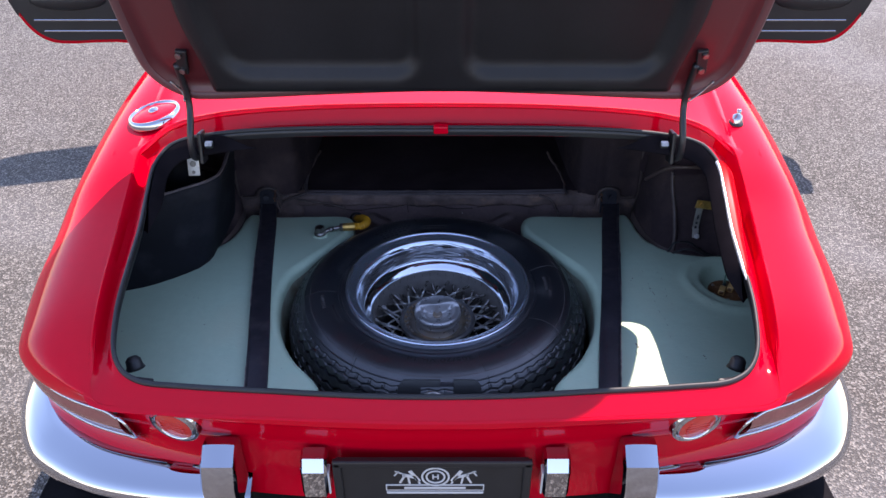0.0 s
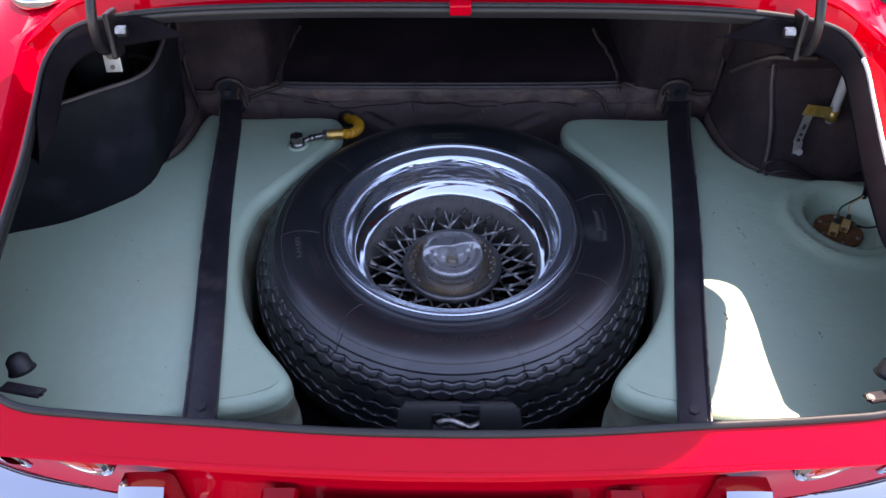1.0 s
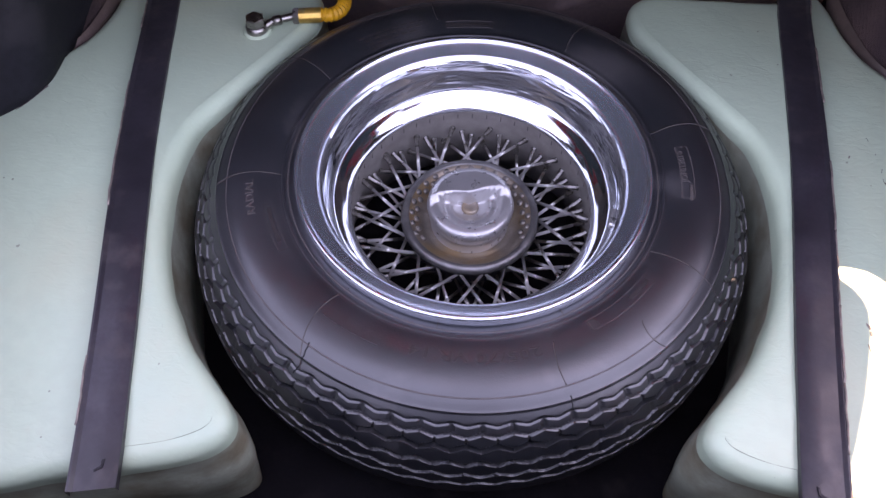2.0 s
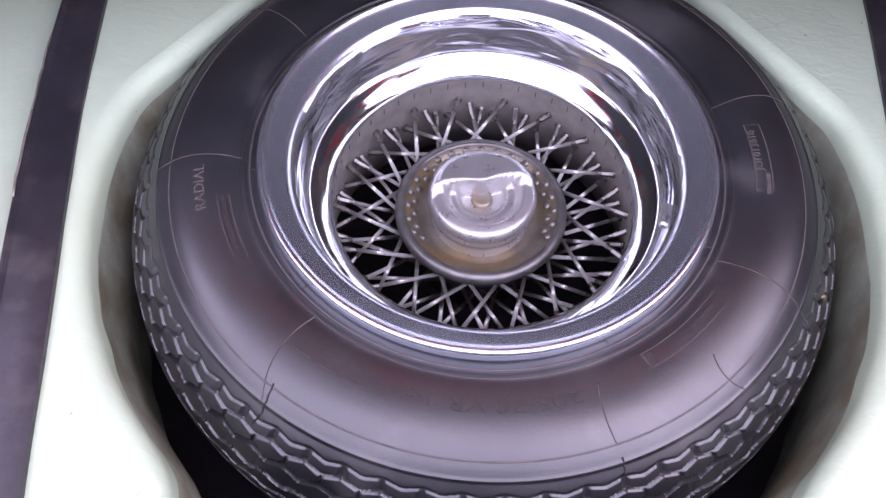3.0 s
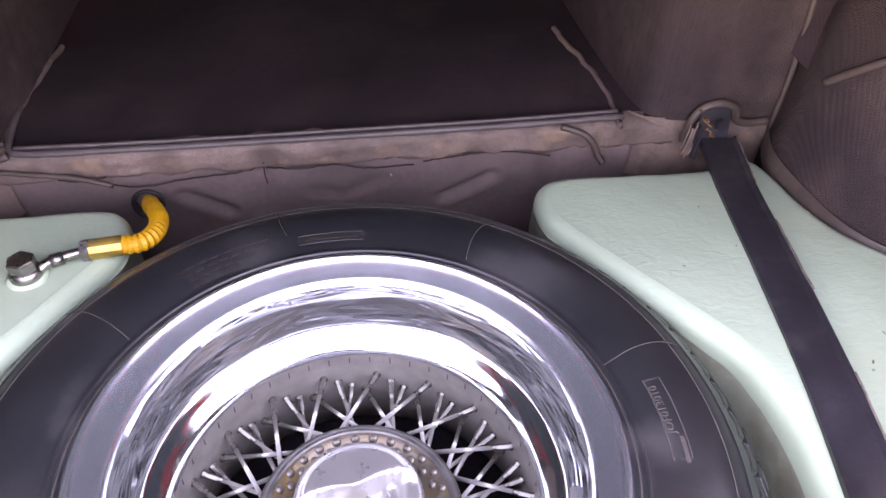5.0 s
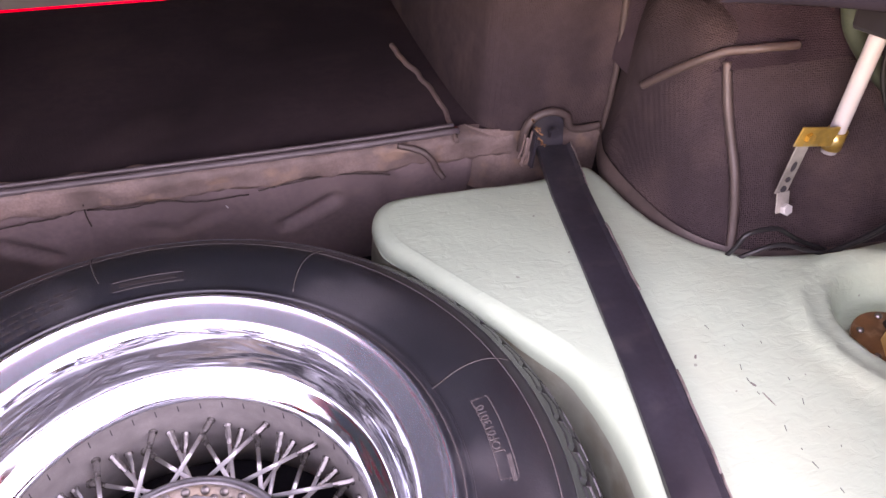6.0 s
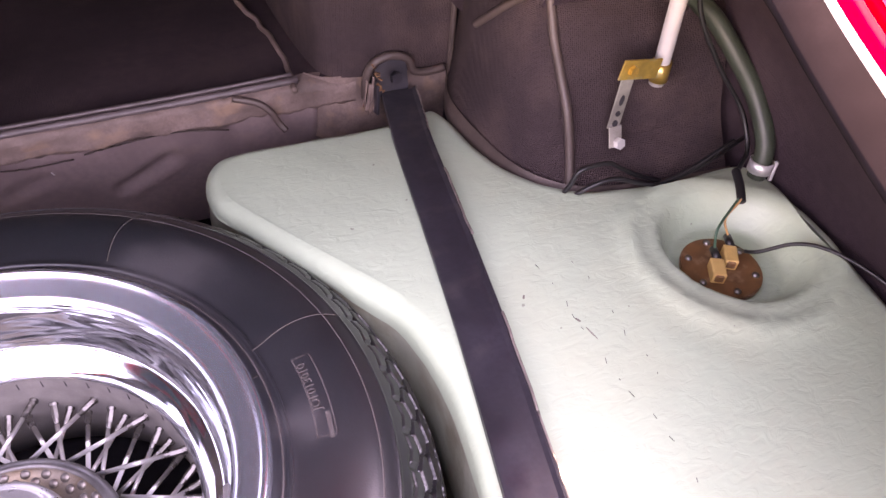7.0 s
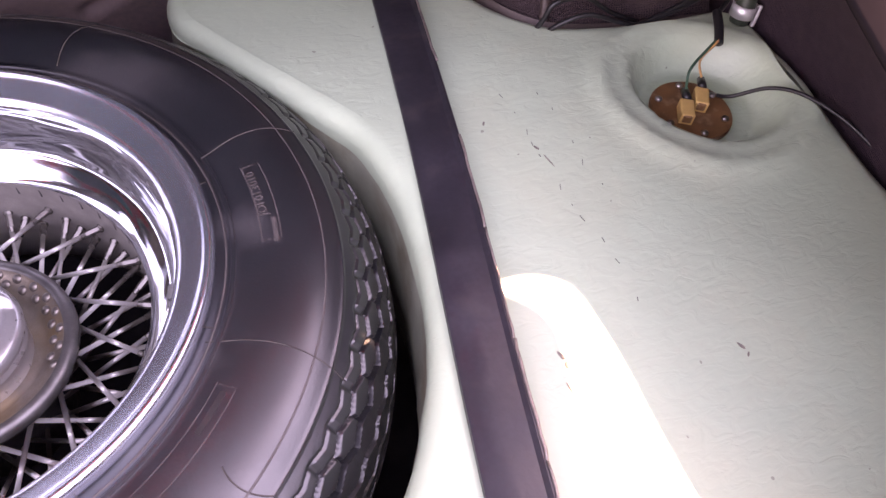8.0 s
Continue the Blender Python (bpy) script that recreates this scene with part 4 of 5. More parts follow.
for a, r0, r1 in ((0, 0.020, 0.023), (0, 0.013, 0.016)):
    part("emblem_ring", lathe([(r0, 0.0), (r0, 0.001), (r1, 0.001), (r1, 0.0)], 32), plate_grey, plate).matrix_basis = pose(0.0, -0.4955, 0.600, 90, 0, 0)
for dx in (-0.004, 0.004):
    part("emblem_bar", block(0.0025, 0.001, 0.011, 0, 1, pose(dx, -0.4958, 0.600)), plate_grey, plate)
part("emblem_bar", block(0.008, 0.001, 0.0022, 0, 1, pose(0, -0.4958, 0.600)), plate_grey, plate)
for s in (1, -1):
    for (x0, z0), (x1, z1), r in (((0.028, 0.592), (0.040, 0.612), 0.006), ((0.036, 0.60), (0.05, 0.604), 0.0065), ((0.05, 0.602), (0.057, 0.586), 0.0035), ((0.032, 0.598), (0.026, 0.584), 0.0032), ((0.044, 0.598), (0.042, 0.584), 0.0032), ((0.05, 0.606), (0.064, 0.613), 0.0022), ((0.060, 0.612), (0.066, 0.603), 0.002)):
        part("emblem_bar", block(math.hypot(x1 - x0, z1 - z0) + r, 0.001, r, 0, 1, pose(s * (x0 + x1) / 2, -0.4957, (z0 + z1) / 2, 0, -s * math.degrees(math.atan2(z1 - z0, x1 - x0)), 0)), plate_grey, plate)
part("plate_bar", block(0.16, 0.001, 0.015, 0, 1, pose(-0.001, -0.4955, 0.573)), plate_grey, plate)
part("plate_bar", block(0.156, 0.001, 0.010, 0, 1, pose(-0.001, -0.4958, 0.573)), plate_black, plate)
part("plate_bar", block(0.10, 0.001, 0.005, 0, 1, pose(-0.001, -0.4962, 0.573)), plate_grey, plate)
part("plate_bar", block(0.158, 0.001, 0.005, 0, 1, pose(-0.001, -0.4955, 0.560)), plate_grey, plate)

# ---- on the wings: filler cap and aerial base ----
cap = part("fuel_cap", lathe([(0.0, 0.010), (0.02, 0.0095), (0.040, 0.0075), (0.046, 0.004)], 40), red_paint, car, "round red fuel cap in a chrome ring", smooth=True)
cap.matrix_basis = pose(-0.578, 0.148, 0.9290, 2, -10, 0)
part("ring", lathe([(0.0455, 0.003), (0.047, 0.009), (0.051, 0.009), (0.0545, 0.003), (0.055, -0.006)], 48), chrome, cap, "chrome ring", smooth=True)
part("cap_lock", ball(0.011, 0.5, pose(0.0, 0.002, 0.011)), chrome, cap, smooth=True)
aerial = part("aerial_base", lathe([(0.0, 0.034), (0.005, 0.033), (0.0065, 0.028), (0.006, 0.022), (0.010, 0.019), (0.014, 0.010), (0.0155, 0.0)], 20), worn_chrome, car, "chrome aerial base", smooth=True)
aerial.matrix_basis = pose(0.609, 0.132, 0.922, 0, 3, 0) @ Matrix.Diagonal((0.85, 0.85, 0.85, 1))
part("aerial_foot", lathe([(0.0, 0.002), (0.0165, 0.002), (0.018, -0.004)], 20), black_rubber, aerial, smooth=True)

# ---- aerial tube, clamp and strap ----
tube_ob = part("aerial_tube", tube([(0.6245, 0.178, 0.905), (0.630, 0.182, 0.80), (0.638, 0.185, 0.668)], 0.0078, 14, 4), white_tube, car, "grey aerial tube held by a clamp", smooth=True)
clamp = part("tube_clamp", lathe([(0.0079, -0.010), (0.0096, -0.010), (0.0096, 0.010), (0.0079, 0.010)], 18), brass, tube_ob, "yellow zinc clamp", smooth=True)
clamp.matrix_basis = along((0.6372, 0.1845, 0.683), (0.6335, 0.1835, 0.75))
part("clamp_tongue", block(0.044, 0.002, 0.021, 0.0005, 1, pose(0.604, 0.1745, 0.6965, 0, 8, 0)), brass, tube_ob, "yellow zinc clamp tongue")
part("clamp_bolt", disc(0.0055, 0.006, 6, 0.001, pose(0.5945, 0.1725, 0.698, 80, 0, 0)), brass, tube_ob)
strip = part("perforated_strip", block(0.0145, 0.0018, 0.062, 0.0005, 1, pose(0.5935, 0.177, 0.660, 3, -1, 0)), zinc_strip, tube_ob, "perforated steel strip")
part("strip_foot", block(0.0145, 0.0018, 0.022, 0.0005, 1, pose(0.5945, 0.172, 0.622, -22, -1, 0)), zinc_strip, strip)
for z, h in ((0.680, 0.005), (0.663, 0.011), (0.647, 0.005), (0.635, 0.007)):
    part("slot", disc(0.0026, 0.0024, 12, 0, pose(0.5935, 0.1765, z, 93, 0, 0) @ Matrix.Diagonal((1, h / 0.0045, 1, 1))), black_metal, strip)
part("strip_bolt", disc(0.0062, 0.006, 6, 0.001, pose(0.597, 0.166, 0.617, 65, 0, 0)), bare_alloy, strip)

# ---- breather hose and cables along the wheel arch ----
hose = part("breather_hose", tube([(0.730, 0.102, 0.590), (0.7315, 0.104, 0.608), (0.734, 0.115, 0.630), (0.730, 0.145, 0.663), (0.713, 0.175, 0.697), (0.698, 0.195, 0.720), (0.6775, 0.210, 0.740), (0.642, 0.222, 0.780), (0.62, 0.225, 0.83)], 0.0096, 14, 8), green_hose, car, "dark green breather hose", smooth=True)
hc = part("hose_clip", lathe([(0.0108, -0.006), (0.0125, -0.006), (0.0125, 0.006), (0.0108, 0.006)], 18), bare_alloy, hose, "steel hose clip", smooth=True)
hc.matrix_basis = pose(0.731, 0.103, 0.603, -8, 4, 0)
part("clip_screw", block(0.004, 0.004, 0.022, 0.001, 1, pose(0.741, 0.094, 0.600, -10, 10, 0)), bare_alloy, hose)
part("cable", tube([(0.535, 0.150, 0.570), (0.548, 0.140, 0.592), (0.575, 0.135, 0.602), (0.605, 0.128, 0.594), (0.632, 0.128, 0.585), (0.655, 0.128, 0.590), (0.690, 0.130, 0.600), (0.735, 0.14, 0.61)], 0.0024, 8, 8), cable_black, car, "black cable looped along the arch", smooth=True)
part("cable", tube([(0.545, 0.148, 0.574), (0.60, 0.132, 0.577), (0.64, 0.128, 0.588), (0.672, 0.128, 0.600), (0.712, 0.13, 0.62)], 0.0022, 8, 8), cable_black, car, smooth=True)
part("cable", tube([(0.658, 0.200, 0.83), (0.662, 0.188, 0.75), (0.692, 0.168, 0.69), (0.722, 0.146, 0.645), (0.724, 0.122, 0.615), (0.706, 0.106, 0.609), (0.690, 0.096, 0.610)], 0.0025, 8, 8), cable_black, car, smooth=True)

part("cable", tube([(0.530, 0.152, 0.578), (0.535, 0.148, 0.595), (0.543, 0.147, 0.612), (0.572, 0.146, 0.614), (0.590, 0.144, 0.604), (0.609, 0.142, 0.592), (0.638, 0.137, 0.580)], 0.0024, 8, 8), cable_black, car, smooth=True)

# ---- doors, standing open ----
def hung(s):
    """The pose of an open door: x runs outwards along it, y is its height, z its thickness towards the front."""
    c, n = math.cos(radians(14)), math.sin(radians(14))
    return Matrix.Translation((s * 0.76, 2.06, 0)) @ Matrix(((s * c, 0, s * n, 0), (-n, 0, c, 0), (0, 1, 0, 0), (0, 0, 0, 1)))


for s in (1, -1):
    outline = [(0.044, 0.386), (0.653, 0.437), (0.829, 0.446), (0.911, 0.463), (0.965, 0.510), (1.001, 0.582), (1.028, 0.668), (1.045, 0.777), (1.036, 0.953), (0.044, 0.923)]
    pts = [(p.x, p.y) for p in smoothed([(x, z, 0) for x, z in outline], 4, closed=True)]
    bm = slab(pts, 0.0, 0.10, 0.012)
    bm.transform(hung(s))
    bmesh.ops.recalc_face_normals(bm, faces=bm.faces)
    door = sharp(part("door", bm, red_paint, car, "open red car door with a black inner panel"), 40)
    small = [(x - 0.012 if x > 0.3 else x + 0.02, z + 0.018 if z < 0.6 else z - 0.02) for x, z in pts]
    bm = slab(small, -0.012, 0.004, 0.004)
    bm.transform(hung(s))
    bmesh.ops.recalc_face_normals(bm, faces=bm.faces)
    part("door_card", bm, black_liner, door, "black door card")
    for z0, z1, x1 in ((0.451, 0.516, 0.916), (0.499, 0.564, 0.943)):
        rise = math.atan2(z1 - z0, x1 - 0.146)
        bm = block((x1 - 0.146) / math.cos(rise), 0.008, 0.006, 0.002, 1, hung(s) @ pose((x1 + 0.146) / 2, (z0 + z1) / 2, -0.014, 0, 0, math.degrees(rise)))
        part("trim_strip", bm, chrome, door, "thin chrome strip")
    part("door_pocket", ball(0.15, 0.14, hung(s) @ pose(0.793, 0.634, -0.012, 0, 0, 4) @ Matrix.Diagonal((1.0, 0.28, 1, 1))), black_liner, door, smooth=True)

# ---- plain rest of the car: tub, sills, nose, wheels ----
part("cockpit_tub", block(1.36, 1.0, 0.03, 0.01, 2, pose(0, 1.52, 0.32)), dark_board, car)
part("cockpit_wall", block(1.40, 0.03, 0.62, 0.01, 2, pose(0, 1.03, 0.62)), black_liner, car)
for s in (1, -1):
    part("sill", block(0.12, 0.95, 0.13, 0.03, 3, pose(s * 0.70, 1.55, 0.36)), red_paint, car)
nose = [[(x * w, y, z) for x, z in ((-1, 0.34), (-1.02, 0.62), (-0.9, 0.80), (-0.5, 0.87), (0, 0.89), (0.5, 0.87), (0.9, 0.80), (1.02, 0.62), (1, 0.34))] for y, w in ((1.98, 0.78), (2.5, 0.78), (3.0, 0.73), (3.25, 0.60))]
nose = [[(x, y, 0.34 + (z - 0.34) * (1.0, 0.97, 0.82, 0.62)[k]) for x, y, z in row] for k, row in enumerate(nose)]
bm = loft(nose, 6, 4)
bmesh.ops.holes_fill(bm, edges=[e for e in bm.edges if e.is_boundary])
part("front_body", bm, red_paint, car, smooth=False)
wheel = None
for x, y in ((0.64, 0.52), (-0.64, 0.52), (0.64, 2.60), (-0.64, 2.60)):
    m = pose(x, y, 0.321, 0, 90, 0)
    if wheel is None:
        wheel = part("wheel", lathe([(0.0, 0.05), (0.17, 0.06), (0.19, 0.09), (0.25, 0.10), (0.305, 0.085), (0.321, 0.06), (0.321, -0.06), (0.305, -0.085), (0.25, -0.10), (0.0, -0.08)], 48), black_rubber, car, smooth=True)
        wheel.matrix_basis = m
    else:
        again(wheel, m)

# ---- fuel tanks: pale painted glass-fibre shells either side of the spare wheel ----
from mathutils import geometry

TANK = [(0.240, -0.327), (0.222, -0.315), (0.215, -0.298), (0.222, -0.279), (0.241, -0.256), (0.267, -0.225), (0.289, -0.190), (0.308, -0.150), (0.322, -0.10), (0.330, -0.05), (0.331, 0.0), (0.321, 0.055), (0.292, 0.108), (0.258, 0.165), (0.226, 0.222), (0.2085, 0.26), (0.2070, 0.304), (0.221, 0.335), (0.250, 0.346), (0.33, 0.345), (0.408, 0.344), (0.452, 0.353), (0.476, 0.355), (0.486, 0.325), (0.492, 0.255), (0.510, 0.200), (0.545, 0.160), (0.595, 0.143), (0.66, 0.135), (0.735, 0.132), (0.748, 0.09), (0.738, 0.02), (0.727, -0.08), (0.717, -0.18), (0.668, -0.285), (0.595, -0.335), (0.45, -0.366), (0.36, -0.352), (0.31, -0.344), (0.27, -0.337)]
BASIN = Vector((0.630, 0.020))
HOLLOW = Vector((0.645, 0.027))


def tank_top(x, y, basin):
    z = 0.599 - 0.115 * 0.04 * math.log(1 + math.exp((y - 0.02) / 0.04)) - 0.02 * max(0, -0.25 - y)
    z += 0.0016 * noise.noise((x * 9, y * 9, 4)) + 0.0006 * noise.noise((x * 40, y * 40, 1))
    if basin:
        r = math.hypot(x - 0.637, y - 0.022)
        z += 0.0055 * math.exp(-((r - 0.096) / 0.010) ** 2)
        r = math.hypot(x - HOLLOW.x, y - HOLLOW.y)
        z -= 0.032 * (1 - step((r - 0.052) / 0.024))
    return z


def tank(s, basin, label):
    top_thing = thing("fuel_tank", label, "fuel tank", "fuel tanks beside the spare wheel")
    line = [(p.x, p.y) for p in smoothed([(x, y, 0) for x, y in TANK], 8, closed=True)]
    turn = sum(line[i - 1][0] * line[i][1] - line[i][0] * line[i - 1][1] for i in range(len(line)))
    sign = -1 if turn < 0 else 1
    rings = []

    def rough_wall(x, y, z, out):
        d = 0.0022 * noise.noise((x * 14, y * 14, z * 20)) + 0.0012 * noise.noise((x * 45, y * 45, z * 18 + 5))
        return out + d

    def fillet(y):
        """Edges are tight round the wheel well and rounder towards the toe."""
        return 0.0165

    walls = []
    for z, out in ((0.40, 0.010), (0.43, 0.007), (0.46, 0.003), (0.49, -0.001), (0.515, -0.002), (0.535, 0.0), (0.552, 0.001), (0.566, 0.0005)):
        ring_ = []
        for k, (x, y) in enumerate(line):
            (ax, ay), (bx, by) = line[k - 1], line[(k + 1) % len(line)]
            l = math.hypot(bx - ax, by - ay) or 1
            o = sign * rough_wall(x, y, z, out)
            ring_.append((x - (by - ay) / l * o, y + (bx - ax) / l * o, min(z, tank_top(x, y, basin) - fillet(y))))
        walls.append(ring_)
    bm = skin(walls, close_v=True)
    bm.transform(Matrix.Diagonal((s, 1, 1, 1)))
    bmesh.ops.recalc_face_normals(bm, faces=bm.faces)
    part("tank_side", bm, side_fibre, top_thing, "rough fibreglass side, darker than the top, stained brown", smooth=True)
    rings.append(walls[-1])
    for k in range(8):
        a = math.pi / 2 * k / 7
        ring_ = []
        for i, (x, y) in enumerate(line):
            (ax, ay), (bx, by) = line[i - 1], line[(i + 1) % len(line)]
            l = math.hypot(bx - ax, by - ay) or 1
            d = sign * (fillet(y) * (1 - math.cos(a)) + 0.0010 * noise.noise((x * 30, y * 30, 2)) * math.cos(a))
            ring_.append((x - (by - ay) / l * d, y + (bx - ax) / l * d, tank_top(x, y, basin) - fillet(y) * (1 - math.sin(a))))
        rings.append(ring_)
    bm = skin(rings, close_v=True)
    last = rings[-1]
    verts = [Vector((x, y)) for x, y, z in last]
    n = len(verts)
    edges = [(i, (i + 1) % n) for i in range(n)]
    poly = [(x, y) for x, y, z in last]

    def inside(x, y, margin):
        hit = False
        near = 1.0
        for i in range(n):
            (ax, ay), (bx, by) = poly[i - 1], poly[i]
            if (ay > y) != (by > y) and x < (bx - ax) * (y - ay) / (by - ay) + ax:
                hit = not hit
            near = min(near, math.hypot(x - ax, y - ay))
        return hit and near > margin

    pitch = 0.011
    for i in range(50):
        for j in range(68):
            x, y = 0.20 + i * pitch + (0.5 * pitch if j % 2 else 0), -0.395 + j * pitch
            if inside(x, y, 0.006):
                verts.append(Vector((x, y)))
    if basin:
        for r in (0.049, 0.053, 0.057, 0.061, 0.065, 0.069, 0.073, 0.077, 0.083, 0.089, 0.095, 0.101):
            for k in range(44):
                a = 2 * math.pi * k / 44
                x, y = HOLLOW.x + r * math.cos(a), HOLLOW.y + r * math.sin(a)
                if inside(x, y, 0.004):
                    verts.append(Vector((x, y)))
    v2, e2, f2 = geometry.delaunay_2d_cdt(verts, edges, [], 1, 1e-5)[:3]
    vs = [bm.verts.new((p.x, p.y, tank_top(p.x, p.y, basin))) for p in v2]
    for f in f2:
        bm.faces.new([vs[i] for i in f])
    bmesh.ops.remove_doubles(bm, verts=bm.verts, dist=0.0004)
    bm.transform(Matrix.Diagonal((s, 1, 1, 1)))
    bmesh.ops.recalc_face_normals(bm, faces=bm.faces)
    part("tank_shell", bm, tank_paint, top_thing, smooth=True)
    return top_thing


tank_r = tank(1, True, "pale green painted fibreglass fuel tank with a sunken sender")
tank_l = tank(-1, False, "pale green painted fibreglass fuel tank with a banjo fitting")

# short dark cracks in the paint along two lines
rng = random.Random(5)
for (x0, y0), (x1, y1), n in (((0.452, 0.075), (0.462, -0.165), 11), ((0.488, 0.06), (0.486, -0.09), 6)):
    for k in range(n):
        f = (k + rng.random() * 0.8) / n
        x, y = x0 + (x1 - x0) * f + rng.uniform(-0.003, 0.003), y0 + (y1 - y0) * f
        ln = rng.uniform(0.003, 0.011)
        part("paint_crack", block(0.0004, 0.6 * ln, 0.0004, 0, 1, pose(x, y, tank_top(x, y, True) + 0.0002, 0, 0, rng.uniform(-25, 15))), black_metal, tank_r)

for x, y, w, l, turn in ((0.389, -0.182, 0.003, 0.008, 20), (0.390, -0.189, 0.004, 0.006, -10), (0.384, -0.206, 0.0012, 0.012, 8), (0.455, -0.004, 0.002, 0.006, 30), (0.4585, -0.020, 0.0012, 0.013, 12), (0.425, 0.035, 0.002, 0.005, -30), (0.512, -0.214, 0.0025, 0.006, 25), (0.513, -0.221, 0.0015, 0.004, -40)):
    flake = [(w * (0.5 + 0.25 * noise.noise((k * 1.7, x * 90, 1))) * math.cos(k * math.pi / 4), l * (0.5 + 0.3 * noise.noise((k * 2.3, y * 90, 6))) * math.sin(k * math.pi / 4)) for k in range(8)]
    bm = slab(flake, 0, 0.0005)
    bm.transform(pose(x, y, tank_top(x, y, True) + 0.0002, 0, 0, turn))
    part("paint_chip", bm, chipped, tank_r)

# sender in its basin
SZ = 0.5675
sender = part("sender_plate", disc(0.0385, 0.005, 48, 0.001, pose(BASIN.x, BASIN.y, SZ + 0.0025)), brown_disc, tank_r, "brown fuel sender plate with screws")
for k in range(6):
    a = math.radians(20 + 60 * k)
    part("screw", ball(0.0036, 0.7, pose(BASIN.x + 0.031 * math.cos(a), BASIN.y + 0.031 * math.sin(a), SZ + 0.006), 10, 6), steel, sender, smooth=True)
for i, (dx, dy, rz) in enumerate(((-0.012, -0.006, -28), (0.010, 0.004, -32))):
    m = pose(BASIN.x + dx, BASIN.y + dy, SZ + 0.011, 0, 0, rz)
    con = part("connector", block(0.013, 0.022, 0.012, 0.0015, 2, m), tan_plastic, sender, "tan plastic connector")
    part("connector_mouth", block(0.008, 0.004, 0.008, 0.001, 1, m @ pose(0, -0.0105, 0.001)), brown_disc, con)
    part("connector_sleeve", disc(0.0038, 0.016, 12, 0, m @ pose(0, 0.018, 0.004, 75, 0, 0)), cable_black, con, smooth=True)
p0 = Vector((BASIN.x - 0.012, BASIN.y - 0.006, SZ + 0.011)) + Vector((0.011, 0.021, 0.006))
p1 = Vector((BASIN.x + 0.010, BASIN.y + 0.004, SZ + 0.011)) + Vector((0.012, 0.021, 0.006))
part("wire", tube([p0, p0 + Vector((0.003, 0.008, 0.016)), Vector((0.664, 0.062, 0.604)), Vector((0.680, 0.070, 0.607))], 0.0014, 6), cable_green, sender, smooth=True)
part("wire", tube([p1, p1 + Vector((0.0, 0.010, 0.012)), Vector((0.671, 0.063, 0.606)), Vector((0.681, 0.071, 0.608))], 0.0012, 6), cable_tan, sender, smooth=True)
part("loom_sleeve", tube([(0.675, 0.064, 0.604), (0.684, 0.080, 0.608), (0.692, 0.098, 0.611)], 0.0045, 8), cable_black, sender, smooth=True)
part("wire", tube([(0.662, 0.028, 0.575), (0.675, 0.022, 0.576), (0.695, 0.005, 0.596), (0.71, -0.02, 0.606), (0.725, -0.06, 0.607), (0.735, -0.10, 0.600), (0.74, -0.14, 0.59)], 0.0018, 6, 8), cable_black, sender, smooth=True)

# banjo fitting and hose on the other tank
NUT = Vector((-0.2835, 0.233, 0.575))
seat = part("washer", ball(0.019, 0.25, Matrix.Translation(NUT), 18, 8), tank_paint, tank_l, smooth=True)
banjo = part("banjo_bolt", disc(0.0125, 0.013, 6, 0.0012, Matrix.Translation(NUT + Vector((0, 0, 0.0165))) @ pose(0, 0, 0, 0, 0, 12)), steel, tank_l, "grey steel banjo bolt")
part("banjo_ring", lathe([(0.0, -0.006), (0.0115, -0.006), (0.0145, -0.002), (0.0145, 0.003), (0.012, 0.007), (0.0, 0.007)], 24), steel, banjo, smooth=True).matrix_basis = Matrix.Translation(NUT + Vector((0, 0, 0.005)))
part("pipe_neck", tube([NUT + Vector((0.011, 0.002, 0.006)), (-0.266, 0.241, 0.583), (-0.252, 0.247, 0.584), (-0.232, 0.2545, 0.584)], 0.0048, 12), steel, banjo, smooth=True)
part("pipe_collar", disc(0.0062, 0.012, 16, 0.001, along((-0.258, 0.2445, 0.5835), (-0.235, 0.2535, 0.584))), steel, banjo, smooth=True)
part("hose_nut", disc(0.0108, 0.008, 6, 0.001, along((-0.2345, 0.2535, 0.584), (-0.20, 0.2575, 0.583))), steel, banjo)
part("hose_sleeve", disc(0.0098, 0.030, 20, 0.001, along((-0.2165, 0.2560, 0.5835), (-0.19, 0.2600, 0.5825))), brass, banjo, "brass hose sleeve", smooth=False)
run = smoothed([(-0.204, 0.2580, 0.583), (-0.187, 0.2615, 0.5815), (-0.1775, 0.2760, 0.5785), (-0.1765, 0.2970, 0.5730), (-0.1830, 0.3220, 0.5620), (-0.1950, 0.3550, 0.5440), (-0.2070, 0.3860, 0.5225), (-0.2170, 0.4200, 0.5020)], 20)
turns = [run[0]]
for q in run:
    if (q - turns[-1]).length > 0.0024:
        turns.append(q)
part("ribbed_hose", tube(turns, 0.0080, 16, 1, ribs=0.0016), yellow_hose, banjo, "yellow ribbed fuel hose", smooth=False)
gr = part("hose_grommet", lathe([(0.0135, -0.004), (0.0175, 0.0), (0.019, 0.004), (0.0175, 0.007), (0.0135, 0.004)], 24), black_rubber, tank_l, smooth=True)
gr.matrix_basis = pose(-0.2165, 0.414, 0.5055, 78, 0, 0)
part("cord", tube([(-0.425, 0.396, 0.600), (-0.40, 0.400, 0.585), (-0.37, 0.401, 0.574), (-0.33, 0.398, 0.568), (-0.28, 0.394, 0.562), (-0.24, 0.388, 0.553)], 0.003, 8), seam_cord, car, smooth=True)
part("cord", tube([(-0.44, 0.395, 0.552), (-0.40, 0.397, 0.568), (-0.37, 0.399, 0.580), (-0.34, 0.405, 0.588)], 0.0045, 8), seam_cord, car, smooth=True)
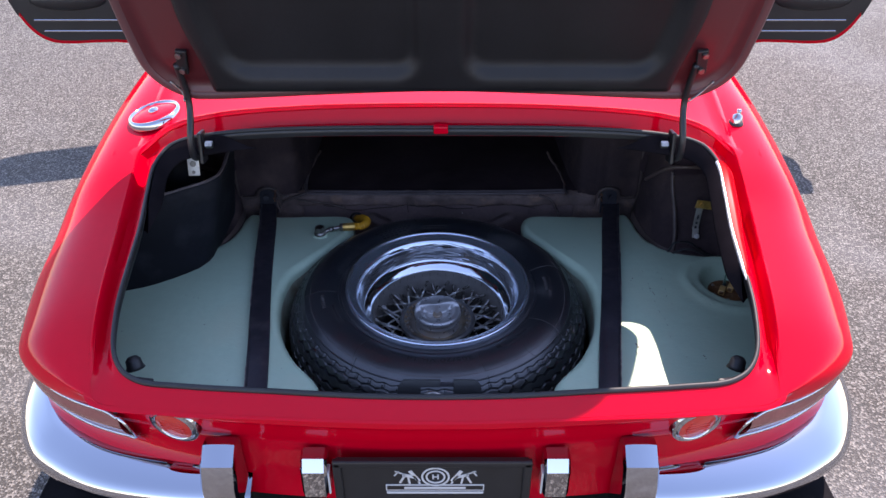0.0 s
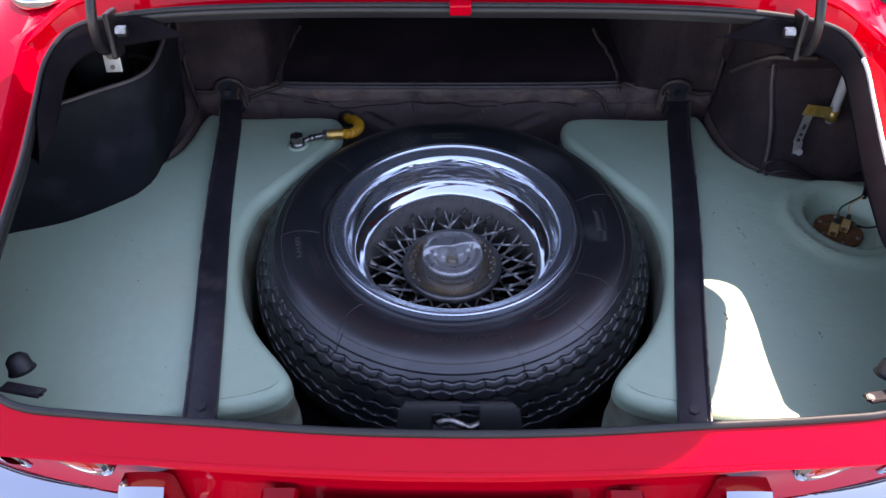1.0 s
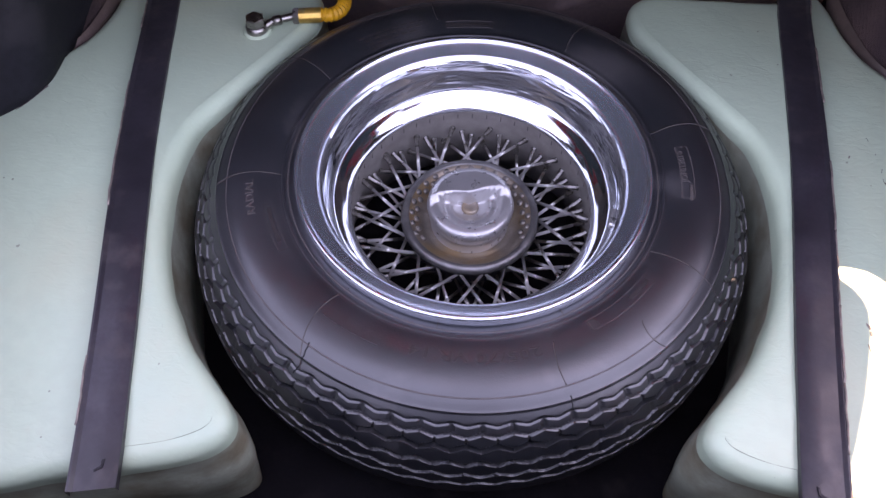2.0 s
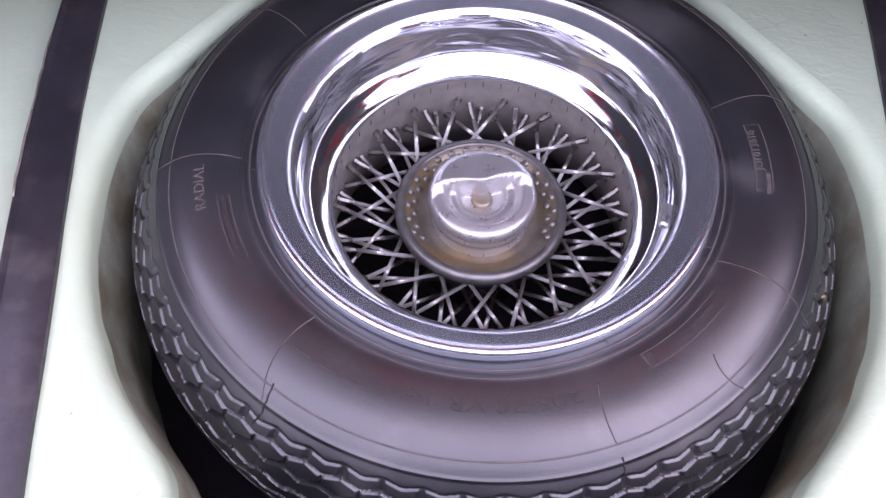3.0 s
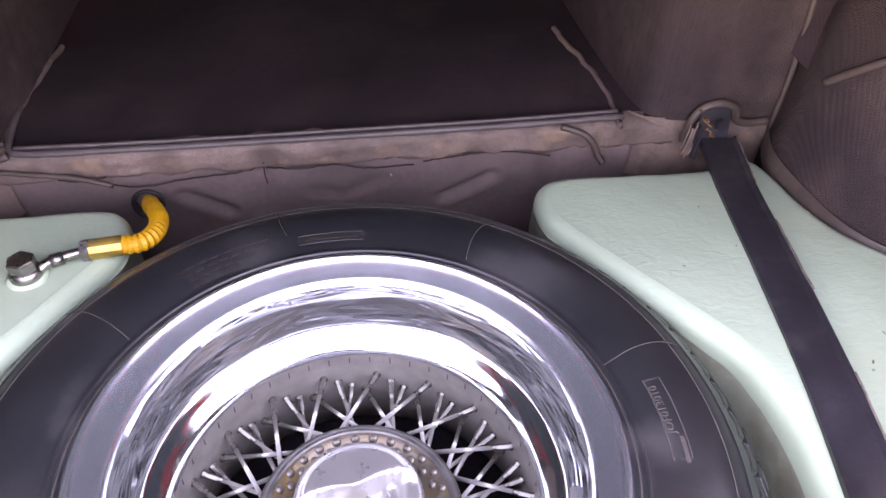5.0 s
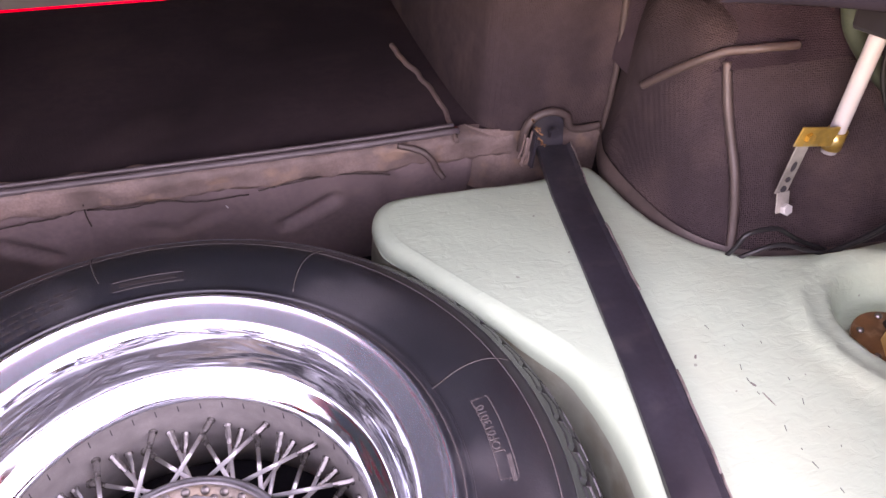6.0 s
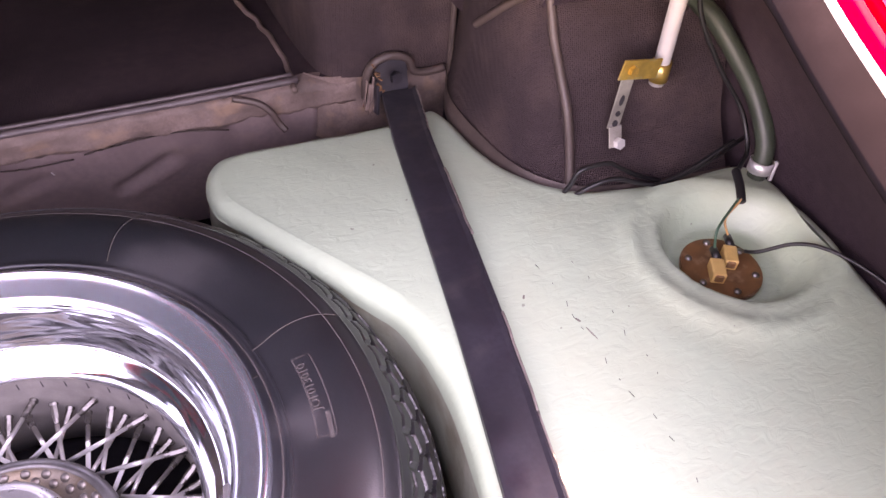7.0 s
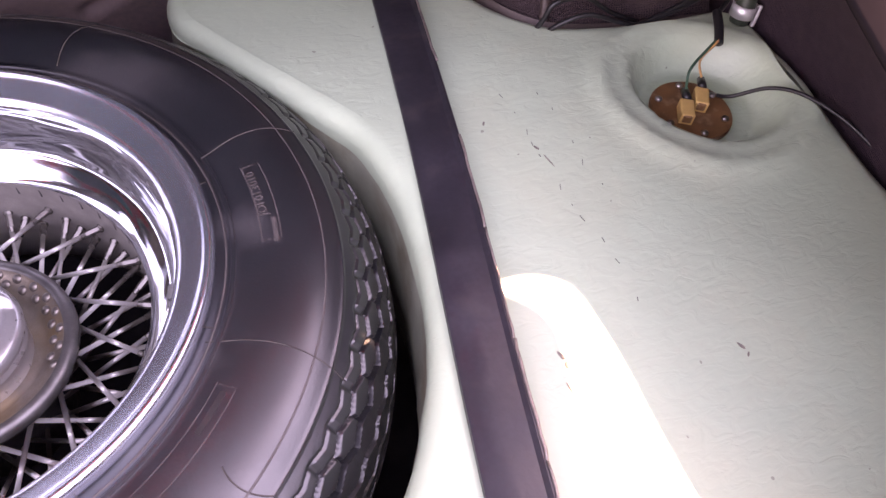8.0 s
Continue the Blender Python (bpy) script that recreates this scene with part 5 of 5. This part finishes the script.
part("cord", tube([(0.26, 0.406, 0.582), (0.285, 0.400, 0.575), (0.298, 0.396, 0.563), (0.305, 0.395, 0.548), (0.312, 0.39, 0.538)], 0.004, 8), seam_cord, car, smooth=True)

# ---- tank straps ----
rust_rng, wear_rng = random.Random(9), random.Random(12)
for s in (1, -1):
    strap = thing("tank_strap", "black painted steel strap bolted over the tank", "metal strap", "straps over the tanks")
    mid = [(0.439, 0.386), (0.4275, 0.325), (0.419, 0.28), (0.395, 0.12), (0.370, -0.04), (0.345, -0.19), (0.327, -0.31), (0.3195, -0.368)]
    mid = [(x + (0.030 * y - 0.0035 if s > 0 else 0.0), y) for x, y in mid]
    dirs = Vector((0.439 - 0.3195, 0.386 + 0.368, 0)).normalized()
    side = Vector((dirs.y, -dirs.x, 0))
    rows = []
    pts = smoothed([(x, y, 0) for x, y in mid], 5)
    for i, p in enumerate(pts):
        z = 0.6025 - 0.115 * 0.06 * math.log(1 + math.exp((p.y - 0.01) / 0.06)) + 0.0008 * noise.noise((p.x * 30, p.y * 12, s)) + 0.004 * step((p.y - 0.28) / 0.1)
        w = 0.0205
        rows.append([(s * (p + side * d).x, (p + side * d).y, z + h) for d, h in ((-w, -0.006), (-w, 0.002), (-w + 0.002, 0.0035), (0, 0.0042), (w - 0.006, 0.0045), (w - 0.003, 0.0075), (w - 0.001, 0.0075), (w, 0.005), (w, -0.006))])
    sharp(part("strap_bar", skin(rows), black_metal, strap, smooth=True), 40)
    # bare worn metal along the raised edge, in broken lengths
    run = [Vector(r[6]) for r in rows]
    for k in range(0, len(run) - 3, 3):
        if wear_rng.random() < 0.62:
            seg = smoothed([q + Vector((0, 0, 0.0006)) for q in run[k:k + 4]], 3)
            part("worn_edge", tube([q + Vector((wear_rng.uniform(-0.0006, 0.0006), 0, 0)) for q in seg], wear_rng.uniform(0.0006, 0.0012), 5, 1), worn_steel, strap, smooth=True)
    # front end: turned up to a tab with a bolt
    tab = [(-0.020, 0.0), (0.020, 0.0), (0.019, 0.034), (0.012, 0.046), (-0.012, 0.046), (-0.019, 0.034)]
    bm = slab(tab, 0, 0.004, 0.0008)
    bm.transform(pose(s * 0.440, 0.392, 0.560, 78, 0, 0))
    part("strap_tab", bm, black_metal, strap)
    part("bolt", disc(0.0075, 0.007, 6, 0.001, pose(s * 0.440, 0.3785, 0.5905, 78, 0, 10)), black_metal, strap)
    part("weld_web", block(0.004, 0.03, 0.045, 0.001, 1, pose(s * 0.4165, 0.392, 0.566, 0, 0, s * 8)), black_metal, strap)
    part("bolt", disc(0.0075, 0.006, 6, 0.001, pose(s * (0.3205 if s < 0 else 0.3065), -0.345, 0.6065)), black_metal, strap)
    part("bolt_washer", disc(0.0115, 0.002, 20, 0.0005, pose(s * (0.3205 if s < 0 else 0.3065), -0.345, 0.6035)), black_metal, strap)
    for k in range(14):
        f = rust_rng.random()
        part("rust_flake", block(rust_rng.uniform(0.001, 0.003), rust_rng.uniform(0.003, 0.010), 0.0012, 0.0003, 1, pose(s * (0.4165 - 0.008 * f) + rust_rng.uniform(-0.002, 0.002), 0.388 - 0.05 * f, 0.607 - 0.002 * f, rust_rng.uniform(-30, 30), rust_rng.uniform(-30, 30), rust_rng.uniform(-40, 40))), rust, strap)
    for k in range(8):
        x0, top = 0.4085 + 0.0016 * k + rust_rng.uniform(-0.001, 0.001), 0.582 + rust_rng.uniform(-0.006, 0.010)
        part("frayed_strip", tube([(s * x0, 0.386, top), (s * (x0 - 0.002), 0.3845, top - 0.016), (s * (x0 - 0.005), 0.386, top - 0.034 - rust_rng.uniform(0, 0.006))], rust_rng.uniform(0.0008, 0.0015), 6, 4), rust_vinyl, strap, smooth=True)
    # carpet edge over the tab
    part("carpet_arch", tube([(s * 0.408, 0.394, 0.560), (s * 0.409, 0.392, 0.588), (s * 0.418, 0.391, 0.606), (s * 0.438, 0.390, 0.613), (s * 0.458, 0.390, 0.605), (s * 0.465, 0.391, 0.589), (s * 0.480, 0.391, 0.583), (s * 0.505, 0.392, 0.584)], 0.005, 8), seam_cord, car, smooth=True)

# ---- spare wheel lying flat ----
spare = thing("spare_wheel", "wire-spoked spare wheel with a black radial tyre lying flat", "spare wheel")
MID = 0.5015
UPPER = [(0.180, 0.575), (0.187, 0.590), (0.1925, 0.5975), (0.200, 0.5995), (0.206, 0.6005), (0.2075, 0.6018), (0.210, 0.6020), (0.2115, 0.6008), (0.222, 0.6030), (0.238, 0.6045), (0.252, 0.6038), (0.264, 0.6015), (0.274, 0.5975), (0.2812, 0.5935), (0.2826, 0.5936), (0.2840, 0.5916)]
prof = [(p.x, p.y) for p in smoothed([(r, z, 0) for r, z in UPPER], 3)]
EDGE = [(0.2840, 0.5916), (0.2920, 0.5855), (0.3010, 0.5765), (0.3090, 0.5650), (0.3155, 0.5510), (0.3195, 0.5370), (0.3220, 0.5200), (0.3228, MID)]
shoulder = [(p.x, p.y) for p in smoothed([(r, z, 0) for r, z in EDGE], 12)]


def wall_height(r):
    """Height of the upper sidewall at a radius."""
    for (r0, z0), (r1, z1) in zip(prof, prof[1:]):
        if r0 <= r <= r1 and r1 > r0:
            return z0 + (z1 - z0) * (r - r0) / (r1 - r0)
    return 0.60 if r < 0.25 else 0.593 - (r - 0.283) * 0.85


def tri_wave(t):
    return abs((t % 1.0) * 2 - 1) * 2 - 1


def tread_cut(a, w):
    """Depth of the tread pattern at an angle and a distance from the sidewall's edge."""
    u = a * 64 / (2 * math.pi)
    zig = tri_wave(u)
    cut = 0.0
    # wavy ribs parted by zigzag grooves
    for c, half, deep, amp in ((0.0095, 0.0006, 0.0011, 0.0020), (0.0205, 0.0010, 0.0030, 0.0026), (0.0345, 0.0018, 0.0075, -0.0030), (0.0550, 0.0020, 0.0075, 0.0030), (0.0765, 0.0020, 0.0075, -0.0030), (0.0985, 0.0020, 0.0075, 0.0030)):
        cut = max(cut, deep * step((half + 0.0008 - abs(w - c - amp * zig)) / 0.0008))
    # short slots and sipes across the ribs
    ph = u % 1.0
    if 0.0095 + 0.0020 * zig < w < 0.0205 + 0.0026 * zig:
        cut = max(cut, 0.0024 * step((0.09 - abs(ph - 0.5)) / 0.05))
    elif 0.0205 < w < 0.0345:
        cut = max(cut, 0.0030 * step((0.05 - abs(((u + 0.5) % 1.0) - 0.5)) / 0.04))
    elif w > 0.0345:
        cut = max(cut, 0.0022 * step((0.04 - abs(((u + 0.25) % 1.0) - 0.5)) / 0.04))
    return cut


arc, walk_len = [], 0.0
for i, (r, z) in enumerate(shoulder):
    if i:
        walk_len += math.hypot(r - shoulder[i - 1][0], z - shoulder[i - 1][1])
    arc.append(walk_len)
normals = []
for i in range(len(shoulder)):
    (r0, z0), (r1, z1) = shoulder[max(i - 1, 0)], shoulder[min(i + 1, len(shoulder) - 1)]
    l = math.hypot(r1 - r0, z1 - z0)
    normals.append(((z0 - z1) / l, (r1 - r0) / l))
segs = 1152
rows = []
for i in range(segs):
    a = 2 * math.pi * i / segs
    c, sn = math.cos(a), math.sin(a)
    row = [(r, z) for r, z in prof[:-1]]
    for (r, z), w, (nr, nz) in zip(shoulder, arc, normals):
        d = tread_cut(a, w)
        row.append((r - nr * d, z - nz * d))
    row += [(r, 2 * MID - z) for r, z in shoulder[-2::-6]] + [(r, 2 * MID - z) for r, z in prof[-2::-5]]
    rows.append([(r * c, r * sn, z) for r, z in row])
tyre = part("tyre", skin(rows, close_u=True), tyre_rubber, spare, "black radial tyre with dusty sidewall", smooth=True)
sharp(tyre, 50)
flash = plain("moulding_line", (0.072, 0.060, 0.054), rough=0.8, vary=0.5, scale=60)
raised = plain("raised_rubber", (0.085, 0.072, 0.068), rough=0.55, vary=0.3, scale=60)


faint = plain("faint_moulding", (0.033, 0.027, 0.027), rough=0.5, vary=0.3, scale=60)


def on_wall(r, a, lift=0.0):
    return Vector((r * math.cos(a), r * math.sin(a), wall_height(r) + lift))


for r0, r1, d0, d1, d2 in ((0.2075, 0.284, 14.9, 16.1, 14.6), (0.201, 0.292, 329.9, 331.4, 329.5), (0.2055, 0.2825, 186.0, 184.9, 186.4), (0.213, 0.290, 144.1, 143.2, 143.9), (0.2155, 0.281, 58.8, 59.9, 58.1), (0.236, 0.290, 101.8, 102.2, 101.5), (0.200, 0.291, 232.8, 232.0, 236.5), (0.226, 0.270, 290.8, 289.6, 289.8), (0.25, 0.282, 312.0, 311.0, 312.5)):
    pts = []
    for k in range(9):
        f = k / 8
        deg = d0 * (1 - f) * (1 - 2 * f) + 4 * d1 * f * (1 - f) + d2 * f * (2 * f - 1)
        pts.append(on_wall(r0 + (r1 - r0) * f, radians(deg), 0.0001))
    part("moulding_line", tube(pts, 0.00055, 6, 2), flash, tyre, smooth=True)
for r in (0.2035, 0.2705):
    part("raised_ring", skin([[on_wall(r + dr, a, h) for dr, h in ((-0.0009, -0.0002), (-0.0004, 0.0004), (0.0004, 0.0004), (0.0009, -0.0002))] for a in (2 * math.pi * k / 200 for k in range(200))], close_u=True), raised, tyre, smooth=True)
for k in range(10):
    a = radians(36 * k + 9)
    part("rim_mark", block(0.008, 0.0009, 0.0008, 0, 1, Matrix.Translation(on_wall(0.1995, a, 0.0002)) @ Matrix.Rotation(a, 4, "Z")), flash, tyre)


def wall_text(text, size, r, deg, inward=False, spread=1.0, mat=None):
    """Letters moulded on the sidewall, bent round the wheel."""
    bm = lettering(text, size, 0.0005)
    for v in bm.verts:
        a = radians(deg) + (v.co.x if inward else -v.co.x) * spread / r
        rr = r + (-v.co.y if inward else v.co.y)
        v.co = on_wall(rr, a, 0.0003 + v.co.z)
    return part("moulded_letters", bm, mat or raised, tyre)


def wall_bar(length, height, r, deg, lift=0.0003, mat=None):
    a0 = radians(deg)
    n = max(2, int(length / 0.006))
    rows = []
    for k in range(n + 1):
        a = a0 + (k / n - 0.5) * length / r
        rows.append([on_wall(r - height / 2, a, -0.0003), on_wall(r - height / 2, a, lift), on_wall(r + height / 2, a, lift), on_wall(r + height / 2, a, -0.0003)])
    return part("moulded_bar", skin(rows), mat or raised, tyre)


def wall_frame(length, height, r, deg, w=0.0007):
    for dr in (-height / 2, height / 2):
        wall_bar(length, w, r + dr, deg, 0.0004)
    for sgn in (-1, 1):
        a = radians(deg) + sgn * length / 2 / r
        rows = [[on_wall(r - height / 2 + height * k / 6, a - w / 2 / r, 0.0004), on_wall(r - height / 2 + height * k / 6, a + w / 2 / r, 0.0004)] for k in range(7)]
        part("moulded_bar", skin(rows), raised, tyre)


for r0, r1, d0, d1 in ((0.268, 0.2875, 235.2, 236.0), (0.2875, 0.2965, 236.0, 235.4), (0.279, 0.2905, 290.0, 289.8)):
    part("sidewall_crack", tube([on_wall(r0 + (r1 - r0) * k / 5, radians(d0 + (d1 - d0) * k / 5 + 0.12 * (k % 2)), 0.0002) for k in range(6)], 0.0007, 5, 1), black_rubber, tyre)
wall_text("RADIAL", 0.0125, 0.244, 193, spread=1.1)
wall_text("205/70 VR 14", 0.0155, 0.2315, 271.5, spread=1.5, mat=faint)
# mark of the maker: three plain bars
for c in (235.5, 241, 246.5):
    wall_bar(0.017, 0.012, 0.2330, c, 0.0006, tyre_rubber)
wall_frame(0.071, 0.0135, 0.2352, 359.6, 0.0010)
wall_text("JOF013010", 0.0090, 0.2325, 1.6, inward=True, spread=1.05)
wall_bar(0.022, 0.0035, 0.2385, 353)
wall_frame(0.062, 0.010, 0.226, 204)
wall_bar(0.046, 0.004, 0.226, 203, 0.0003, faint)
wall_frame(0.058, 0.010, 0.226, 92)
wall_bar(0.048, 0.0035, 0.226, 92, 0.0003, faint)
wall_frame(0.085, 0.013, 0.226, 312)
wall_bar(0.03, 0.004, 0.226, 318, 0.0003, faint)
wall_bar(0.010, 0.010, 0.226, 302, 0.0003, faint)
for dr, ln, c in ((0.012, 0.088, 118), (0.005, 0.080, 118), (-0.002, 0.070, 119), (-0.009, 0.05, 122)):
    nn = int(ln / 0.011)
    for k in range(nn):
        wall_bar(0.0075, 0.003, 0.226 + dr, c + math.degrees((k - nn / 2) * 0.011 / 0.226), 0.0003, faint)

# rim
rim_prof = [(0.188, 0.585), (0.1935, 0.594), (0.1965, 0.600), (0.1968, 0.6065), (0.1945, 0.6105), (0.1915, 0.6108), (0.1890, 0.6085), (0.1860, 0.6064), (0.1775, 0.6016), (0.1735, 0.5994), (0.1700, 0.5952), (0.1672, 0.5880), (0.1650, 0.5770), (0.1632, 0.5660), (0.1612, 0.5575), (0.1592, 0.5532), (0.1560, 0.5507), (0.1520, 0.5480), (0.1480, 0.5447), (0.1445, 0.5412), (0.1420, 0.5378), (0.1410, 0.5352)]
rim_prof = [(p.x, p.y) for p in smoothed([(r, z, 0) for r, z in rim_prof], 3)]
cut = next(i for i, (r, z) in enumerate(rim_prof) if r < 0.1705 and z < 0.598)
rim = part("rim", lathe(rim_prof[cut:], 160), polished_rim, spare, "polished deep-dish rim", smooth=True)
part("rim_flange", lathe(rim_prof[:cut + 1], 160), satin_rim, rim, "satin polished rim flange", smooth=True)
part("rim_barrel", lathe([(0.1410, 0.5352), (0.1416, 0.533), (0.1430, 0.515), (0.1440, 0.47), (0.150, 0.45), (0.160, 0.41), (0.175, 0.402)], 120), barrel_grey, rim, "dull grey rim barrel", smooth=True)
for k in range(48):
    a = 2 * math.pi * k / 48
    part("barrel_notch", block(0.0012, 0.0008, 0.009, 0, 1, pose(0.1424 * math.cos(a), 0.1424 * math.sin(a), 0.5265, 0, 0, math.degrees(a))), black_metal, rim)
part("rim_weight", block(0.007, 0.024, 0.010, 0.002, 1, pose(0.158, -0.040, 0.566, 0, -18, -14)), cap_chrome, rim)

# hub
hub = part("hub", lathe([(0.0, 0.40), (0.055, 0.40), (0.058, 0.45), (0.062, 0.48), (0.074, 0.494), (0.0815, 0.500), (0.0835, 0.505), (0.0828, 0.5095), (0.0800, 0.5122), (0.0765, 0.5130), (0.0742, 0.5125), (0.0732, 0.5112)], 96), hub_ring_steel, spare, "steel hub flange", smooth=True)
part("hub_face", lathe([(0.0734, 0.5115), (0.0722, 0.5096), (0.0690, 0.5078), (0.0640, 0.5045), (0.0590, 0.4995), (0.0550, 0.4962), (0.0500, 0.4945), (0.043, 0.4945)], 96), rust_bronze, hub, "bronze-brown hub face", smooth=True)
rivet = None
for ring_r, cnt, ph, rz in ((0.0700, 28, 0.0, 0.5086), (0.0644, 28, 0.5, 0.5050)):
    for k in range(-2, cnt // 2 + 3):
        a = 2 * math.pi * (k + ph) / cnt
        m = pose(ring_r * math.cos(a), ring_r * math.sin(a), rz, 0, 0, math.degrees(a)) @ pose(0, 0, 0, 0, -32, 0)
        if rivet is None:
            rivet = part("spoke_head", ball(0.0040, 0.6, None, 12, 6), rivet_steel, hub, smooth=True)
            rivet.matrix_basis = m
        else:
            again(rivet, m)

# knock-off cap: a round head with a scooped front and a raised blade across it
rows = []
TURN_ = radians(10)
for k in range(72):
    a = 2 * math.pi * k / 72
    row = []
    for j in range(41):
        r = 0.0505 * j / 40
        x, y = r * math.cos(a), r * math.sin(a)
        yy = y * math.cos(TURN_) - x * math.sin(TURN_)
        xx = x * math.cos(TURN_) + y * math.sin(TURN_)
        q = r / 0.0505
        edge = math.sqrt(max(0.0, 1 - q ** 8))
        bowl = 0.521 + 0.0165 * step((q - 0.22) / 0.62) - 0.0028 * math.exp(-((q - 0.62) / 0.07) ** 2) + 0.0018 * math.exp(-((q - 0.48) / 0.05) ** 2)
        dome = 0.5375 + 0.0105 * math.sqrt(max(0, 1 - (yy / 0.05) ** 2)) * (0.75 + 0.25 * (xx / 0.05) ** 2)
        lip = 0.004 + 0.006 * (1 - (xx / 0.05) ** 2) - 0.004 * math.exp(-(xx / 0.014) ** 2)
        f = step((yy - lip + 0.003) / 0.004)
        z = bowl + (dome - bowl) * f
        row.append((x, y, 0.532 + (z - 0.532) * edge if q > 0.8 else z))
    rows.append(row)
knock = part("knock_off_cap", skin(rows, close_u=True), cap_chrome, spare, "worn chrome knock-off cap with a raised blade", smooth=True)
part("cap_neck", lathe([(0.0505, 0.532), (0.0516, 0.5285), (0.0508, 0.5250), (0.0472, 0.5225), (0.0468, 0.5195), (0.0492, 0.5162), (0.0492, 0.5125), (0.0462, 0.5095), (0.0450, 0.5040), (0.0462, 0.4990), (0.0475, 0.4945)], 72), cap_chrome, knock, "stepped chrome skirt", smooth=True)
part("cap_screw", lathe([(0.0, 0.5235), (0.004, 0.5235), (0.0065, 0.5255), (0.0095, 0.5255), (0.0105, 0.521)], 24), rust_bronze, knock, smooth=True)

# spokes and nipples: 72, in two laced layers
spoke = nipple = None
for k in range(72):
    lay = k % 4
    a = 2 * math.pi * k / 72
    lean = (0.40, -0.40, 0.34, -0.34)[lay]
    r_h, z_h = ((0.079, 0.5005), (0.079, 0.5015), (0.058, 0.440), (0.058, 0.445))[lay]
    z_r = (0.5035, 0.4955, 0.4885, 0.481)[(k * 7) % 4]
    p = Vector((0.1432 * math.cos(a), 0.1432 * math.sin(a), z_r))
    b = a + lean
    q = Vector((r_h * math.cos(b), r_h * math.sin(b), z_h))
    length = (q - p).length
    m = along(p, q)
    if spoke is None:
        spoke = part("spoke", disc(0.00195, 1.0, 8, 0, pose(0, 0, 0.5)), spoke_metal, spare, "chrome spoke", smooth=True)
        nipple = part("nipple", joined(disc(0.0030, 0.013, 6, 0.0006, pose(0, 0, 0.007)), disc(0.0040, 0.003, 8, 0.0006, pose(0, 0, 0.001)), disc(0.0025, 0.005, 8, 0.0005, pose(0, 0, 0.0155))), nipple_metal, spare, "chrome spoke nipple")
        spoke.matrix_basis = m @ Matrix.Diagonal((1, 1, length, 1))
        nipple.matrix_basis = m
    else:
        again(spoke, m @ Matrix.Diagonal((1, 1, length, 1)))
        again(nipple, m)
